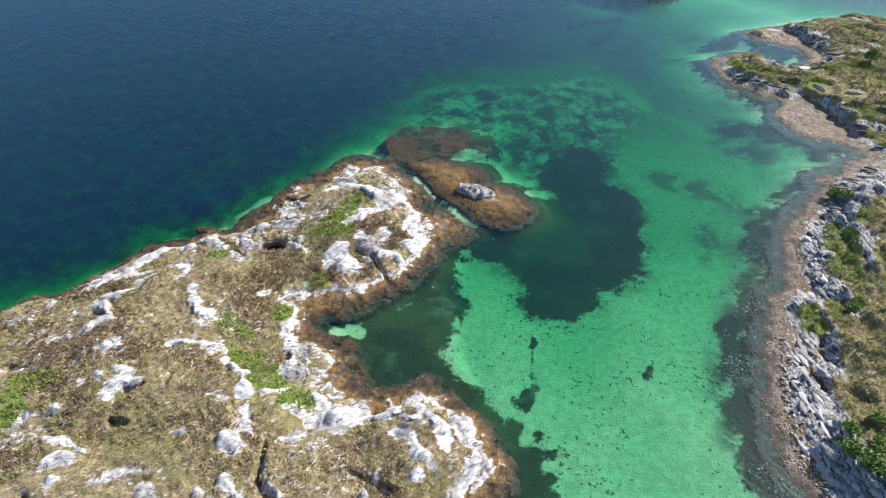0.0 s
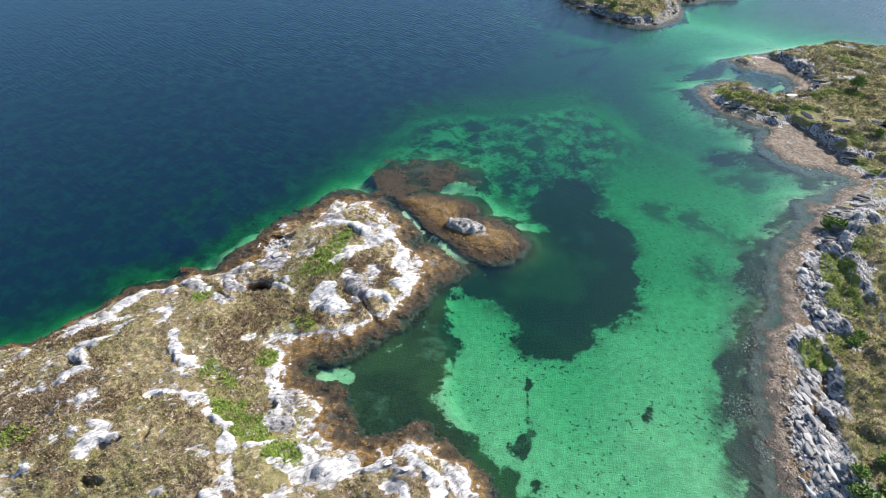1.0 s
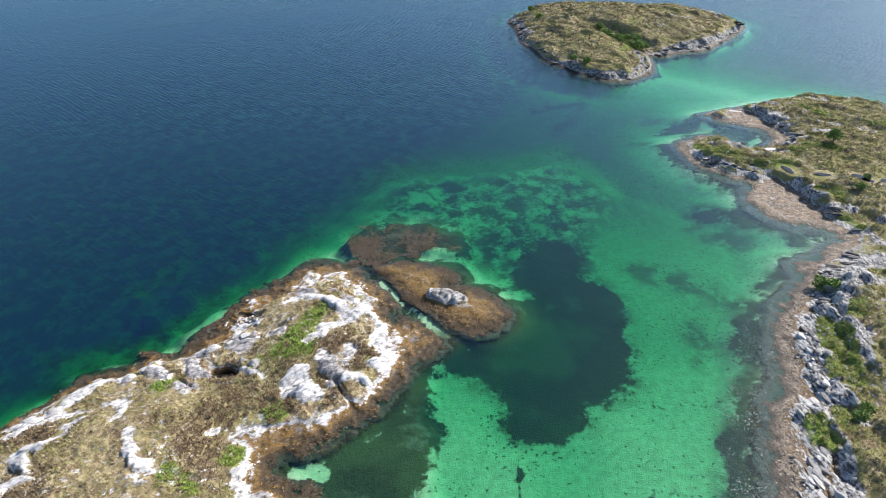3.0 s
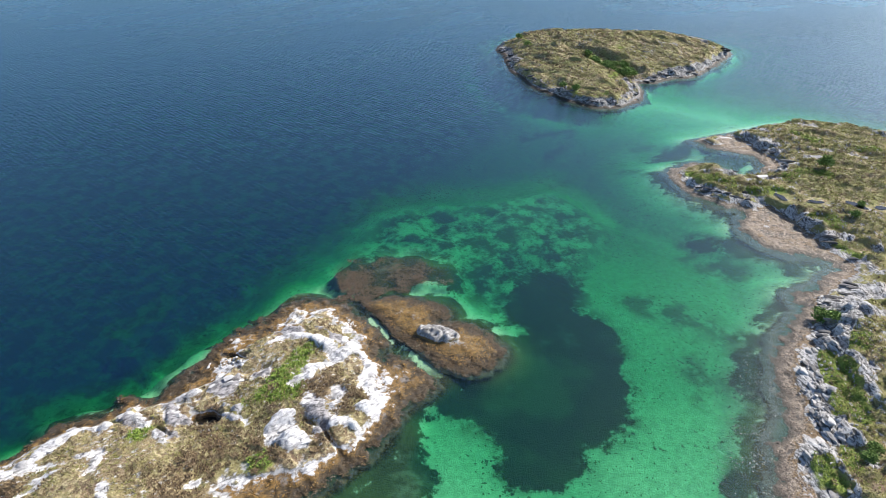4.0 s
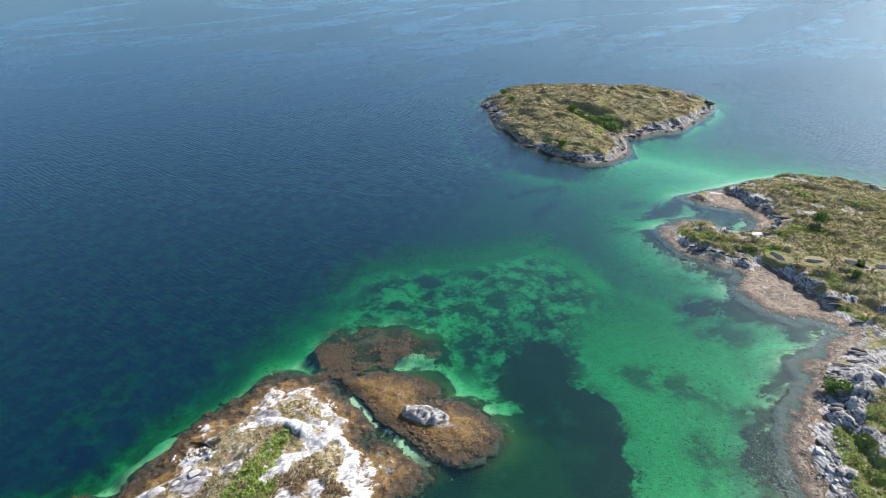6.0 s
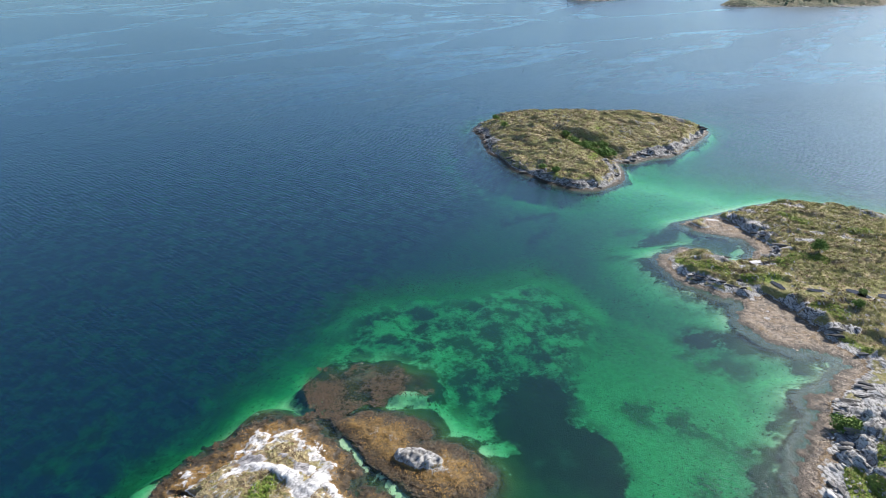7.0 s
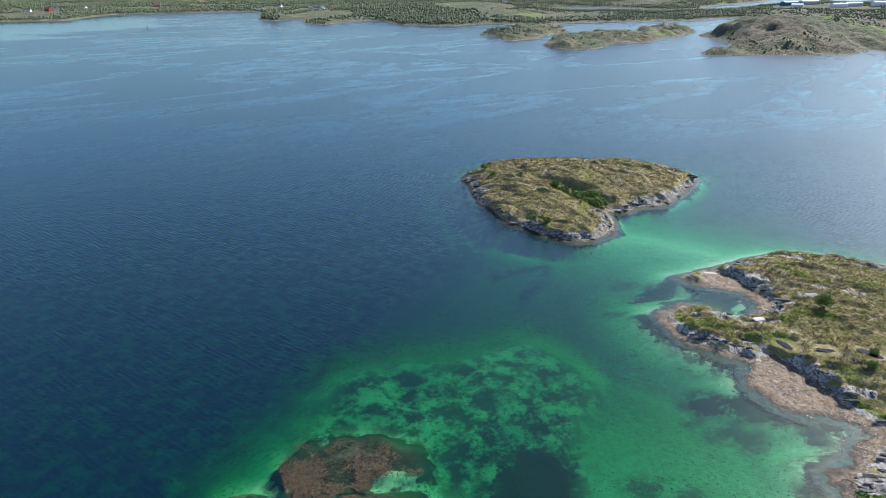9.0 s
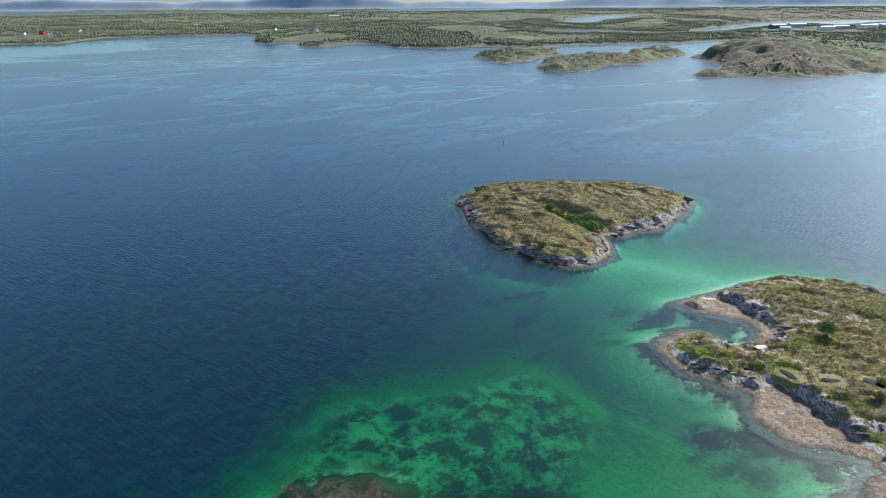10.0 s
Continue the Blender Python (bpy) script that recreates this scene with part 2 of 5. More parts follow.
DITCH = [[(-25.0, 35.5, 0.3), (-24.6, 32.9, 0.3), (-24.1, 31.1, 0.4), (-22.7, 29.2, 0.4), (-21.6, 28.2, 0.4)], [(-47.5, 39.2, 0.4), (-46.5, 40.7, 0.4), (-44.8, 41.5, 0.2)], [(-47.0, 36.0, 0.4), (-46.0, 35.3, 0.5), (-44.4, 35.6, 0.2)], [(-41.5, 44.3, 0.3), (-41.4, 42.2, 0.4)], [(-66.6, 40.6, 0.6), (-65.6, 42.9, 0.8), (-63.5, 43.5, 0.3)], [(-13.3, 33.6, 0.2), (-11.5, 33.4, 0.2), (-9.4, 33.2, 0.3), (-7.6, 32.2, 0.6)], [(-51.8, 24.7, 0.4)], [(-43.8, 49.5, 0.2), (-42.6, 49.7, 0.2)]]
CLEFT = [[(-18.8, 75.8, 0.4), (-17.6, 73.7, 0.4), (-15.7, 72.2, 0.4), (-14.0, 70.5, 0.3)], [(-40.2, 92.2, 0.5), (-35.1, 91.2, 0.4)], [(-44.9, 74.5, 0.2), (-42.1, 73.0, 0.4)], [(-21.8, 76.9, 0.3), (-19.1, 75.6, 0.3)]]
LUSH_NEAR = [[(-30.4, 46.8, 1.3), (-27.5, 45.8, 1.7)], [(-33.5, 49.2, 1.3), (-31.0, 49.3, 1.3)], [(-24.1, 43.8, 1.3), (-21.7, 44.2, 0.9)], [(-27.0, 80.5, 2.0), (-25.3, 82.5, 1.8)], [(-29.9, 81.1, 1.6), (-24.1, 92.2, 1.2)], [(-31.1, 59.9, 0.8), (-29.4, 61.9, 0.6)], [(-38.4, 56.6, 1.2), (-35.0, 54.3, 1.4)], [(-27.2, 68.5, 0.9)], [(-46.6, 72.4, 0.9)], [(-62.9, 39.1, 1.9), (-58.5, 41.5, 1.6)], [(-60.9, 34.8, 1.4)]]
ROCK_EAST = [[(82.2, 137.9, 1.1), (84.8, 137.6, 1.1), (88.5, 136.8, 1.1)], [(82.4, 134.2, 1.1), (86.0, 132.0, 1.3)], [(84.8, 131.4, 0.9), (87.6, 127.3, 1.4), (89.9, 122.7, 0.9), (90.9, 120.4, 0.6)], [(86.5, 122.2, 1.1), (83.8, 126.4, 0.6)], [(79.0, 116.5, 1.2), (81.5, 113.3, 1.9), (87.5, 111.1, 2.3)], [(76.1, 109.3, 1.2), (78.6, 104.2, 1.6), (81.5, 102.5, 1.3)], [(68.7, 109.0, 0.7), (73.2, 108.5, 0.7)], [(61.7, 90.4, 1.1), (61.7, 86.5, 1.2), (61.4, 81.4, 1.4), (61.6, 76.7, 0.9)], [(61.0, 84.1, 0.9), (60.6, 77.6, 1.1), (60.7, 76.0, 0.9)], [(54.4, 73.7, 0.6), (57.0, 72.7, 0.8), (60.1, 72.3, 0.5)], [(69.2, 91.4, 1.0), (71.4, 88.6, 1.1)], [(63.5, 75.2, 1.0)], [(62.7, 70.6, 1.0)], [(89.1, 131.2, 0.6), (90.8, 130.8, 0.5)], [(94.4, 127.0, 0.5)]]
ROCK_SPIT = [[(77.1, 156.6, 0.5), (83.2, 159.5, 0.7), (87.4, 158.0, 0.5)], [(88.0, 189.5, 0.6), (91.0, 183.1, 0.8), (94.4, 179.5, 0.8)], [(92.4, 198.1, 0.6), (95.4, 189.5, 0.6)], [(86.0, 185.9, 0.6), (90.9, 180.1, 0.8), (93.6, 175.2, 0.6)], [(92.9, 170.0, 0.9), (88.9, 164.0, 0.9), (88.2, 168.8, 0.7)], [(104.5, 174.2, 0.4), (113.7, 168.5, 0.4)], [(97.9, 170.2, 0.4), (105.0, 168.9, 0.4)], [(86.9, 153.5, 0.7)], [(66.8, 154.4, 0.5), (70.7, 151.3, 0.7), (75.7, 147.5, 0.7), (81.7, 144.9, 0.7), (85.1, 139.2, 0.5)], [(60.1, 165.1, 0.5), (62.2, 159.7, 0.7), (66.1, 153.9, 0.7)], [(133.7, 196.1, 0.5), (126.0, 198.9, 0.7)], [(107.7, 194.5, 0.9), (110.4, 192.9, 0.9)]]
LUSH_EAST = [[(68.0, 93.4, 1.0), (66.9, 87.7, 1.9), (66.6, 83.3, 2.1), (66.4, 79.7, 1.6)], [(67.0, 89.3, 1.0), (63.9, 80.8, 0.9)], [(88.4, 158.8, 1.1), (94.1, 161.8, 1.5), (97.9, 158.7, 1.5)], [(63.7, 162.9, 0.9), (68.0, 158.7, 1.2), (72.7, 155.5, 1.2)], [(77.3, 152.5, 0.8), (82.9, 150.8, 1.0)], [(101.8, 185.5, 1.2), (105.6, 180.1, 1.0)], [(114.3, 173.0, 1.0), (118.1, 172.5, 1.0)], [(87.1, 128.7, 0.6), (89.8, 124.8, 0.8)], [(86.3, 138.9, 0.7), (90.0, 135.8, 0.8)], [(60.3, 72.7, 0.9), (60.6, 70.4, 1.1)], [(56.6, 70.0, 1.1), (57.1, 67.6, 1.3)], [(73.9, 105.0, 1.1), (73.9, 103.3, 0.8)], [(74.1, 95.3, 1.3), (72.2, 92.7, 1.0)]]
POND = [[(82.4, 149.3, 0.7), (82.9, 147.5, 0.7)], [(88.2, 144.7, 0.5), (90.3, 144.3, 0.5)], [(96.3, 142.7, 0.7), (97.9, 141.5, 0.8)], [(102.5, 140.5, 0.9)]]
ISLE_ROCK = [[(62.2, 233.8, 0.8), (63.6, 225.8, 0.8), (57.7, 219.9, 0.8)], [(72.3, 240.9, 0.9), (81.5, 246.6, 1.4), (90.9, 249.5, 1.6), (102.1, 258.5, 1.5)], [(103.6, 262.7, 1.0), (112.7, 272.4, 1.3)], [(97.3, 305.8, 0.9), (98.7, 294.8, 0.8), (106.5, 273.7, 0.8)], [(20.4, 297.2, 0.8), (25.1, 310.2, 0.8)], [(18.4, 278.2, 0.7), (25.4, 258.7, 0.7)], [(30.8, 233.3, 0.6), (37.3, 224.8, 0.6)], [(42.0, 219.9, 0.8), (48.4, 215.6, 0.8), (54.0, 216.4, 0.8)], [(72.4, 282.0, 0.4), (79.1, 288.6, 0.4)], [(89.7, 269.6, 0.4), (82.1, 267.1, 0.4)]]
ISLE_LUSH = [[(53.6, 254.3, 1.4), (57.7, 248.3, 1.8), (63.7, 243.3, 1.8), (56.3, 234.2, 1.3)], [(64.7, 260.7, 0.9)], [(27.5, 280.9, 1.2), (31.2, 272.1, 1.0)], [(39.6, 228.2, 0.8), (42.6, 223.9, 0.8)], [(48.8, 218.1, 1.0), (52.7, 219.1, 0.8)], [(27.8, 241.4, 0.6)], [(102.1, 265.5, 1.0)]]
WEED_BIG = [(-2, 90), (1, 82), (5, 79), (10, 76), (10, 70), (16, 69), (22, 71), (23, 74), (28, 77), (32, 80), (34, 95), (33, 106), (29, 112), (31, 121), (27, 127), (20, 127), (13, 121), (9, 112), (12, 104), (12, 96), (8, 91)]
MOTTLE = [(-22, 126), (-20, 140), (-16, 150), (-5, 153), (11, 155), (27, 160), (38, 143), (33, 131), (26, 122), (13, 117), (5, 111), (2, 118), (-10, 131)]
WEED_EAST = [(62, 182, 80, 189, 3.0), (69, 173, 82, 177, 5.0), (57, 168, 60, 160, 3.0), (60, 161, 63, 150, 2.6), (63, 150, 73, 145, 2.6), (60, 137, 72, 129, 2.8), (72, 129, 76, 123, 2.4), (70, 116, 79, 119, 1.8), (62, 106, 68, 111, 1.8), (56, 102, 60, 99, 2.2), (56, 97, 51, 80, 2.2), (50, 79, 45, 66, 2.6), (44, 64, 42, 46, 2.6)]
HAZY = [(41, 113, 50, 107, 4.2), (58, 131, 63, 125, 3.4), (46, 95, 45, 86, 1.2), (28, 172, 33, 174, 1.6), (25, 205, 39, 207, 3.0), (51, 176, 58, 166, 1.8), (31, 133, 35, 140, 2.2), (30, 190, 40, 203, 2.0), (58, 192, 70, 188, 1.5)]
CHANNEL = [(-21.5, 112.5, -14.5, 104, 0.5), (-14.5, 104, -9.5, 97.5, 0.7), (-9.5, 97.5, 0, 89.5, 0.9)]
HOLLOW = [(-39, 76.5, -37, 77, 1.3)]
GAPS = [(12, 102, 16, 104, 1.5), (16, 103, 19, 97, 1.6), (19, 97, 21, 91, 1.3), (4, 88, 8, 87, 0.4), (21, 78, 22, 78, 0.3)]
SAND = [(-22, 60, -19.5, 60, 1.5), (-15, 105, -10.5, 98, 0.7), (-8, 97, -1, 90, 0.9), (-31, 117, -21, 111, 1.3), (-1, 114, 6, 112, 1.2), (-5, 115, -1, 115, 0.8), (-51, 86, -46, 95, 1.6)]
SPOTS = [(11, 62, 11, 53, 0.4), (11, 53, 9, 50, 0.7), (13, 42, 13, 42, 0.5), (15, 43, 15, 43, 0.6), (12, 45, 12, 44, 0.5), (8, 46, 8, 44, 0.7), (13, 38, 13, 38, 0.5), (9, 43, 9, 42, 0.6), (29, 58, 29, 58, 0.5), (33, 78, 35, 74, 0.5)]
UPLAND = [(86, 109), (76, 104), (73, 101), (70, 94), (69, 87), (69, 80), (69, 75), (64, 72), (59, 68), (56, 64), (56, 60), (54, 56), (53, 49), (58, 30), (150, 30), (160, 110)]
FLAT_EAST = [(77, 140, 78, 127, 7.0), (88, 172, 84, 186, 4.0), (66, 170, 76, 170, 2.0)]


def grooves(x, y, size, seed, width):
    """1 along crooked lines, 0 away from them."""
    return 1 - ramp(np.abs(rough(x, y, size, seed, 3)), 0.0, width)


def ledges(n, steps):
    """Smooth relief broken into flat ledges with steep faces."""
    t = n * steps
    low = np.floor(t)
    return (low + ramp(t - low, 0.62, 0.95)) / steps + 0.12 * n


def near_grey(x, y):
    """Metres inside the dark grey rock of the near island."""
    return np.maximum(bands(GREY_ROCK, x, y), bands(GREY_SHORE, x, y)) + 0.3 * rough(x, y, 1.5, 18, 2)


def near_height(x, y):
    d = inside(NEAR, x, y) + 0.9 * rough(x, y, 5, 3)
    u, v = turned(x, y, 35, 2.2, 1.0)
    white = np.maximum.reduce([bands(r, x, y) for r in (ROCK_WEST, ROCK_SLOPE, ROCK_INLAND, ROCK_HEATH, ROCK_SMALL, ROCK_SOUTH, ROCK_COVE, ROCK_NOSE, ROCK_POINT)])
    rock = np.maximum(white + 0.1, near_grey(x, y)) + 0.6 * rough(u, v, 2.2, 8, 4, 0.6)
    lush = bands(LUSH_NEAR, x, y, 1.0) + 0.7 * rough(x, y, 3, 9) + 0.8
    steep = d * (1 + 0.9 * ramp(-x - 0.75 * (y - 60), 25, 45))
    h = np.interp(steep, [-8, -2, 0, 3, 6, 9, 15, 26, 40], [-4, -1.0, -0.1, 0.5, 1.2, 1.8, 2.6, 4.2, 5.5])
    h = h + 1.3 * np.exp(-((x + 1) ** 2 + (y - 39) ** 2) / 40) + 1.0 * np.exp(-((x + 52) ** 2 + (y - 46) ** 2) / 200)
    amount = ramp(h, 0.1, 1.6)
    bare = ramp(rock, -0.15, 0.3)
    h = h + amount * (0.75 * rough(u, v, 4, 21, 4, 0.5) + bare * (0.25 + 0.35 * np.clip(rock, 0, 1.2)))
    h = h + amount * bare * (0.75 * ledges(rough(u, v, 2.6, 26, 3), 2.2) + 0.06 * rough(x, y, 0.9, 27, 2) - 0.45 * grooves(u, v, 2.8, 22, 0.05) - 0.3 * grooves(v, u, 2.4, 24, 0.04))
    h = h + (1 - bare) * amount * (0.22 * rough(x, y, 0.8, 28, 3) + 0.22 * rough(u, v, 1.6, 29, 3))
    h = h + (0.06 + 0.20 * (1 - amount)) * rough(x, y, 1.3, 5, 3, 0.6)
    h = h - 1.7 * ramp(bands(DITCH, x, y, 0.35), -0.3, 0.2) * amount
    h = h - 1.3 * ramp(bands(CLEFT, x, y, 0.3), -0.25, 0.2) * amount
    h = h - 2.0 * ramp(streaks(HOLLOW, x, y) + 0.5 * rough(x, y, 2, 16), -0.6, 0.5)
    pool = ramp(streaks(SAND, x, y) + 0.3 * rough(x, y, 1.5, 17), -0.4, 0.3)
    h = h - np.maximum(h + 0.45, 0) * pool * ramp(1.6 - h, 0, 0.6)
    return h - np.maximum(h + 0.5, 0) * ramp(streaks(CHANNEL, x, y) + 0.4 * rough(x, y, 2, 67), -0.5, 0.3), d, rock, lush


def pond_level(x):
    """Height of the ground under the ponds of the headland."""
    return np.interp(x, [82, 88, 97, 103], [2.7, 3.7, 4.4, 4.6])


def east_height(x, y):
    d = inside(EAST, x, y) + 0.9 * rough(x, y, 6, 13)
    north = ramp(y, 100, 124)
    u, v = turned(x, y, -23, 3.0, 1.0)
    s0, t0 = turned(x, y, -78, 3.0, 1.0)
    def mixed(size, seed, octaves=5):
        return rough(u, v, size, seed, octaves, 0.55) * north + rough(s0, t0, size, seed + 7, octaves, 0.55) * (1 - north)
    ridges = 0.6 * mixed(3.5, 31) + 0.6 * mixed(1.5, 131, 4)
    up = inside(UPLAND, x, y) + 1.2 * rough(x, y, 5, 35)
    rock = np.maximum(np.maximum(bands(ROCK_EAST, x, y), bands(ROCK_SPIT, x, y)) + 0.25 + 0.4 * mixed(1.6, 118, 3), np.interp(np.abs(up - 0.4), [0, 1.2, 3], [0.9, 0.3, -1.5]) - 2.0 * (1 - ramp(y, 74, 86)) + 0.9 * mixed(1.6, 18, 4))
    rock = np.maximum(rock, np.interp(d, [2.5, 4.2, 5.2, 9, 10.5, 13.5], [-2, -0.3, 1.2, 1.2, -0.5, -2.5]) - 1.7 * north + 0.8 * mixed(1.8, 118, 4))
    lush = bands(LUSH_EAST, x, y, 0.8) + 0.5 * rough(x, y, 3, 19) + 0.7
    rock = rock - 2.5 * ramp(lush, -0.3, 0.6)
    flat = ramp(streaks(FLAT_EAST, x, y) + 0.8 * rough(x, y, 4, 14), -2.0, 1.0)
    h = np.interp(d, [-8, -2, 0, 2, 3.5, 4.8, 8, 12, 16, 24, 50], [-2.5, -0.6, -0.12, 0.15, 0.46, 0.95, 1.9, 2.4, 2.5, 3.6, 4.6])
    cliff = ramp(y, 74, 86)
    steep = np.interp(d, [-8, -2, 0, 1.8, 3.2, 6, 12, 30], [-2.5, -0.6, -0.1, 0.35, 1.5, 2.6, 3.4, 5.0])
    tip = ramp(y, 126, 138)
    h = h * (1 - tip) + steep * tip
    h = h + 1.9 * (ramp(up, -0.6, 1.4) * cliff + ramp(up, -1, 9) * (1 - cliff)) + 0.8 * ramp(up, 1.2, 8)
    h = h * (1 - flat) + np.minimum(h, 0.44) * flat
    amount = ramp(h, 0.3, 2.2)
    bare = ramp(rock, -0.3, 0.4)
    h = h + amount * (1.0 * ridges + 0.2 * bare) + amount * bare * (0.7 * ledges(mixed(1.8, 36, 3), 2.4) - 0.8 * (grooves(u, v, 2.2, 37, 0.08) * north + grooves(s0, t0, 1.2, 38, 0.12) * (1 - north)))
    h = h + (1 - bare) * amount * (0.2 * rough(x, y, 1.1, 39, 3)) + 0.14 * rough(x, y, 1.4, 6, 4, 0.6)
    pond = ramp(bands(POND, x, y) + 0.2 * rough(x, y, 2, 116), -2.6, -0.6)
    return h * (1 - pond) + pond_level(x) * pond, d, rock - 3 * pond, lush


def isle_height(x, y):
    d = inside(ISLE, x, y) + 0.8 * rough(x, y, 6, 43)
    u, v = turned(x, y, -35, 3.0, 1.0)
    h = np.interp(d, [-8, -2, 0, 1.4, 2.8, 5, 9, 18, 34], [-3, -0.7, -0.1, 0.45, 1.8, 2.8, 4.0, 6.4, 8.0])
    gully = ramp(streaks([(46, 262, 66, 241, 3.0)], x, y), -4, 1)
    h = h - 2.4 * gully * ramp(h, 1, 5)
    rock = np.maximum(bands(ISLE_ROCK, x, y) + 0.3 + 0.7 * rough(u, v, 1.6, 57, 3), np.interp(d, [0, 1.5, 3.0, 5, 14], [-1, 0.4, 0.1, -1.2, -1.6]) + 1.0 * rough(u, v, 3, 58))
    bare = ramp(rock, -0.3, 0.4)
    h = h + ramp(h, 0.2, 2) * (0.95 * rough(u, v, 3, 51, 5, 0.55) + 0.5 * ledges(rough(u, v, 5, 55, 2), 2.0)) + 0.1 * rough(x, y, 1.4, 7, 3)
    h = h + ramp(h, 0.3, 1.5) * bare * (0.6 * ledges(rough(u, v, 1.8, 56, 3), 2.4) - 0.6 * grooves(u, v, 2.0, 53, 0.08))
    lush = bands(ISLE_LUSH, x, y, 1.2) + 1.2 * rough(x, y, 4, 59)
    return h, d, rock, lush


def skerry_height(x, y):
    d = inside(SKERRY, x, y) + 0.5 * rough(x, y, 4, 63)
    h = np.interp(d, [-8, -2, 0, 3, 6, 10], [-3, -0.7, -0.1, 0.55, 0.9, 1.1])
    knob = bands([[(-3.8, 98.8, 1.2), (-1.2, 98.2, 1.9), (1.4, 97.4, 1.4)]], x, y, 0.4) + 0.25 * rough(x, y, 1.6, 66, 3)
    h = h + ramp(knob, -0.5, 0.4) * (1.0 + 0.12 * np.clip(y - 97, -2, 3) + 0.45 * rough(x + y, x - y, 1.1, 68, 3) - 0.8 * grooves(x, y, 1.4, 69, 0.09)) + 0.16 * rough(x, y, 1.5, 64, 4, 0.6)
    h = h - np.maximum(h + 0.5, 0) * ramp(streaks(CHANNEL, x, y) + 0.4 * rough(x, y, 2, 67), -0.5, 0.3)
    return h, d, knob, np.full(np.shape(x), -5.0)


def reef_top(x, y):
    return inside(REEF, x, y, 2.2) + 1.5 * rough(x, y, 4, 73)


def sea_depth(x, y):
    """Height of the sea floor, and how deep inside weed a place lies."""
    near, east, isle, skerry = inside(NEAR, x, y), inside(EAST, x, y), inside(ISLE, x, y), inside(SKERRY, x, y)
    shelf = inside(SHELF, x, y) + 5 * rough(x, y, 30, 81)
    reef = reef_top(x, y)
    land = np.maximum.reduce([near, east, isle, skerry])
    depth = 1.4 + 2.2 * ramp(y, 35, 115) + 4.2 * ramp(y, 110, 175) + 0.4 * rough(x, y, 18, 82)
    depth = depth - 5.2 * np.exp(-((x - 84) ** 2 / 500 + (y - 212) ** 2 / 420))
    k = np.clip(((x - 66) * 30 + (y - 222) * -22) / 1384.0, 0, 1)
    bar = np.hypot(x - 66 - 30 * k, y - 222 + 22 * k)
    out = np.clip(4 - shelf, 0, 90)
    depth = depth + 0.17 * out + 0.006 * out ** 2
    mottle = inside(MOTTLE, x, y)
    depth = np.minimum(depth, 3.5 + 0.5 * np.clip(-mottle, 0, 60) + 0.7 * rough(x, y, 9, 90, 3))
    west = ramp(-x - 0.75 * (y - 60), -45, 15)
    depth = np.minimum(depth, 1.7 + 0.12 * bar + 0.2 * rough(x, y, 9, 89))
    limit = 0.25 + np.clip(-land, 0, 200) * (0.34 + west * np.clip(0.8 + 0.9 * rough(x, y, 10, 87, 2), 0.0, 2.2))
    depth = np.minimum(depth, np.where(land > isle + 0.01, limit, 0.3 - 0.8 * np.minimum(isle, 0)))
    depth = np.minimum(depth, 1.1 + 0.6 * np.clip(-inside(WEED_COVE, x, y), 0, 30))
    depth = np.minimum(depth, np.interp(reef, [-7, -2, 0, 3, 6], [9, 2.6, 1.5, 0.85, 0.6]))
    depth = np.where(land > -0.5, np.maximum(depth, 0.4 + 1.2 * ramp(land, -0.5, 3)), depth)
    weed = np.maximum.reduce([inside(WEED_BIG, x, y, 1.2) - 3.5 * ramp(y, 100, 122), inside(WEED_COVE, x, y, 2.4), 2.6 + near + 1.4 * west + 2.2 * rough(x, y, 5, 83, 3), 1.6 + east + 2.0 * ramp(95 - y, 0, 25), 1.0 + isle, 4.5 + skerry + 1.5 * rough(x, y, 5, 80, 2), reef + 2.2,
                              streaks(SPOTS, x, y) * 2.5 + 0.5 + 0.8 * rough(x, y, 1.2, 84),
                              streaks(WEED_EAST, x, y) - 0.6 + 1.2 * rough(x, y, 4, 85)])
    weed = weed + 1.1 * rough(x, y, 7, 88, 3)
    gap = ramp(streaks(GAPS, x, y) + 1.6 * rough(x, y, 3, 99, 3), -2.5, 1.5)
    weed = weed - 2.8 * gap
    sand = streaks(SAND, x, y)
    holes = sand + 0.9 * rough(x, y, 3.5, 86, 3)
    weed = np.where(holes > -1.0, np.minimum(weed, -2.5 * holes - 0.3), weed)
    depth = np.where((sand > -1) & (depth < 2), np.maximum(depth, 0.45), depth)
    soft = np.maximum.reduce([ramp(streaks(HAZY, x, y) + 1.5 * rough(x, y, 6, 95), -2.5, 2.5) * 0.75, ramp(mottle, -6, 5) * 0.95, ramp(inside(WEED_BIG, x, y), -4, 2) * 0.9, ramp(streaks(WEED_EAST, x, y) + rough(x, y, 6, 97), -4, 1.5) * 0.9, ramp(out, 6, 30) * 0.8])
    return -depth, np.clip(weed, -6, 6), soft * (1 - 0.4 * gap)


# ---- mesh helpers ----


def sheet(name, xs, ys, z, attributes, material, keep=None, smooth=True):
    nx, ny = len(xs), len(ys)
    gx, gy = np.meshgrid(xs, ys)
    co = np.stack([gx, gy, z], -1).reshape(-1, 3)
    i = np.arange(nx * ny).reshape(ny, nx)
    quads = np.stack([i[:-1, :-1], i[:-1, 1:], i[1:, 1:], i[1:, :-1]], -1).reshape(-1, 4)
    if keep is not None:
        k = keep.reshape(-1)
        quads = quads[k[quads].any(1)]
        used = np.unique(quads)
        back = np.zeros(nx * ny, int)
        back[used] = np.arange(used.size)
        quads, co = back[quads], co[used]
        attributes = {n: v.reshape(-1)[used] for n, v in attributes.items()}
    return mesh_from(name, co, quads, attributes, material, smooth)


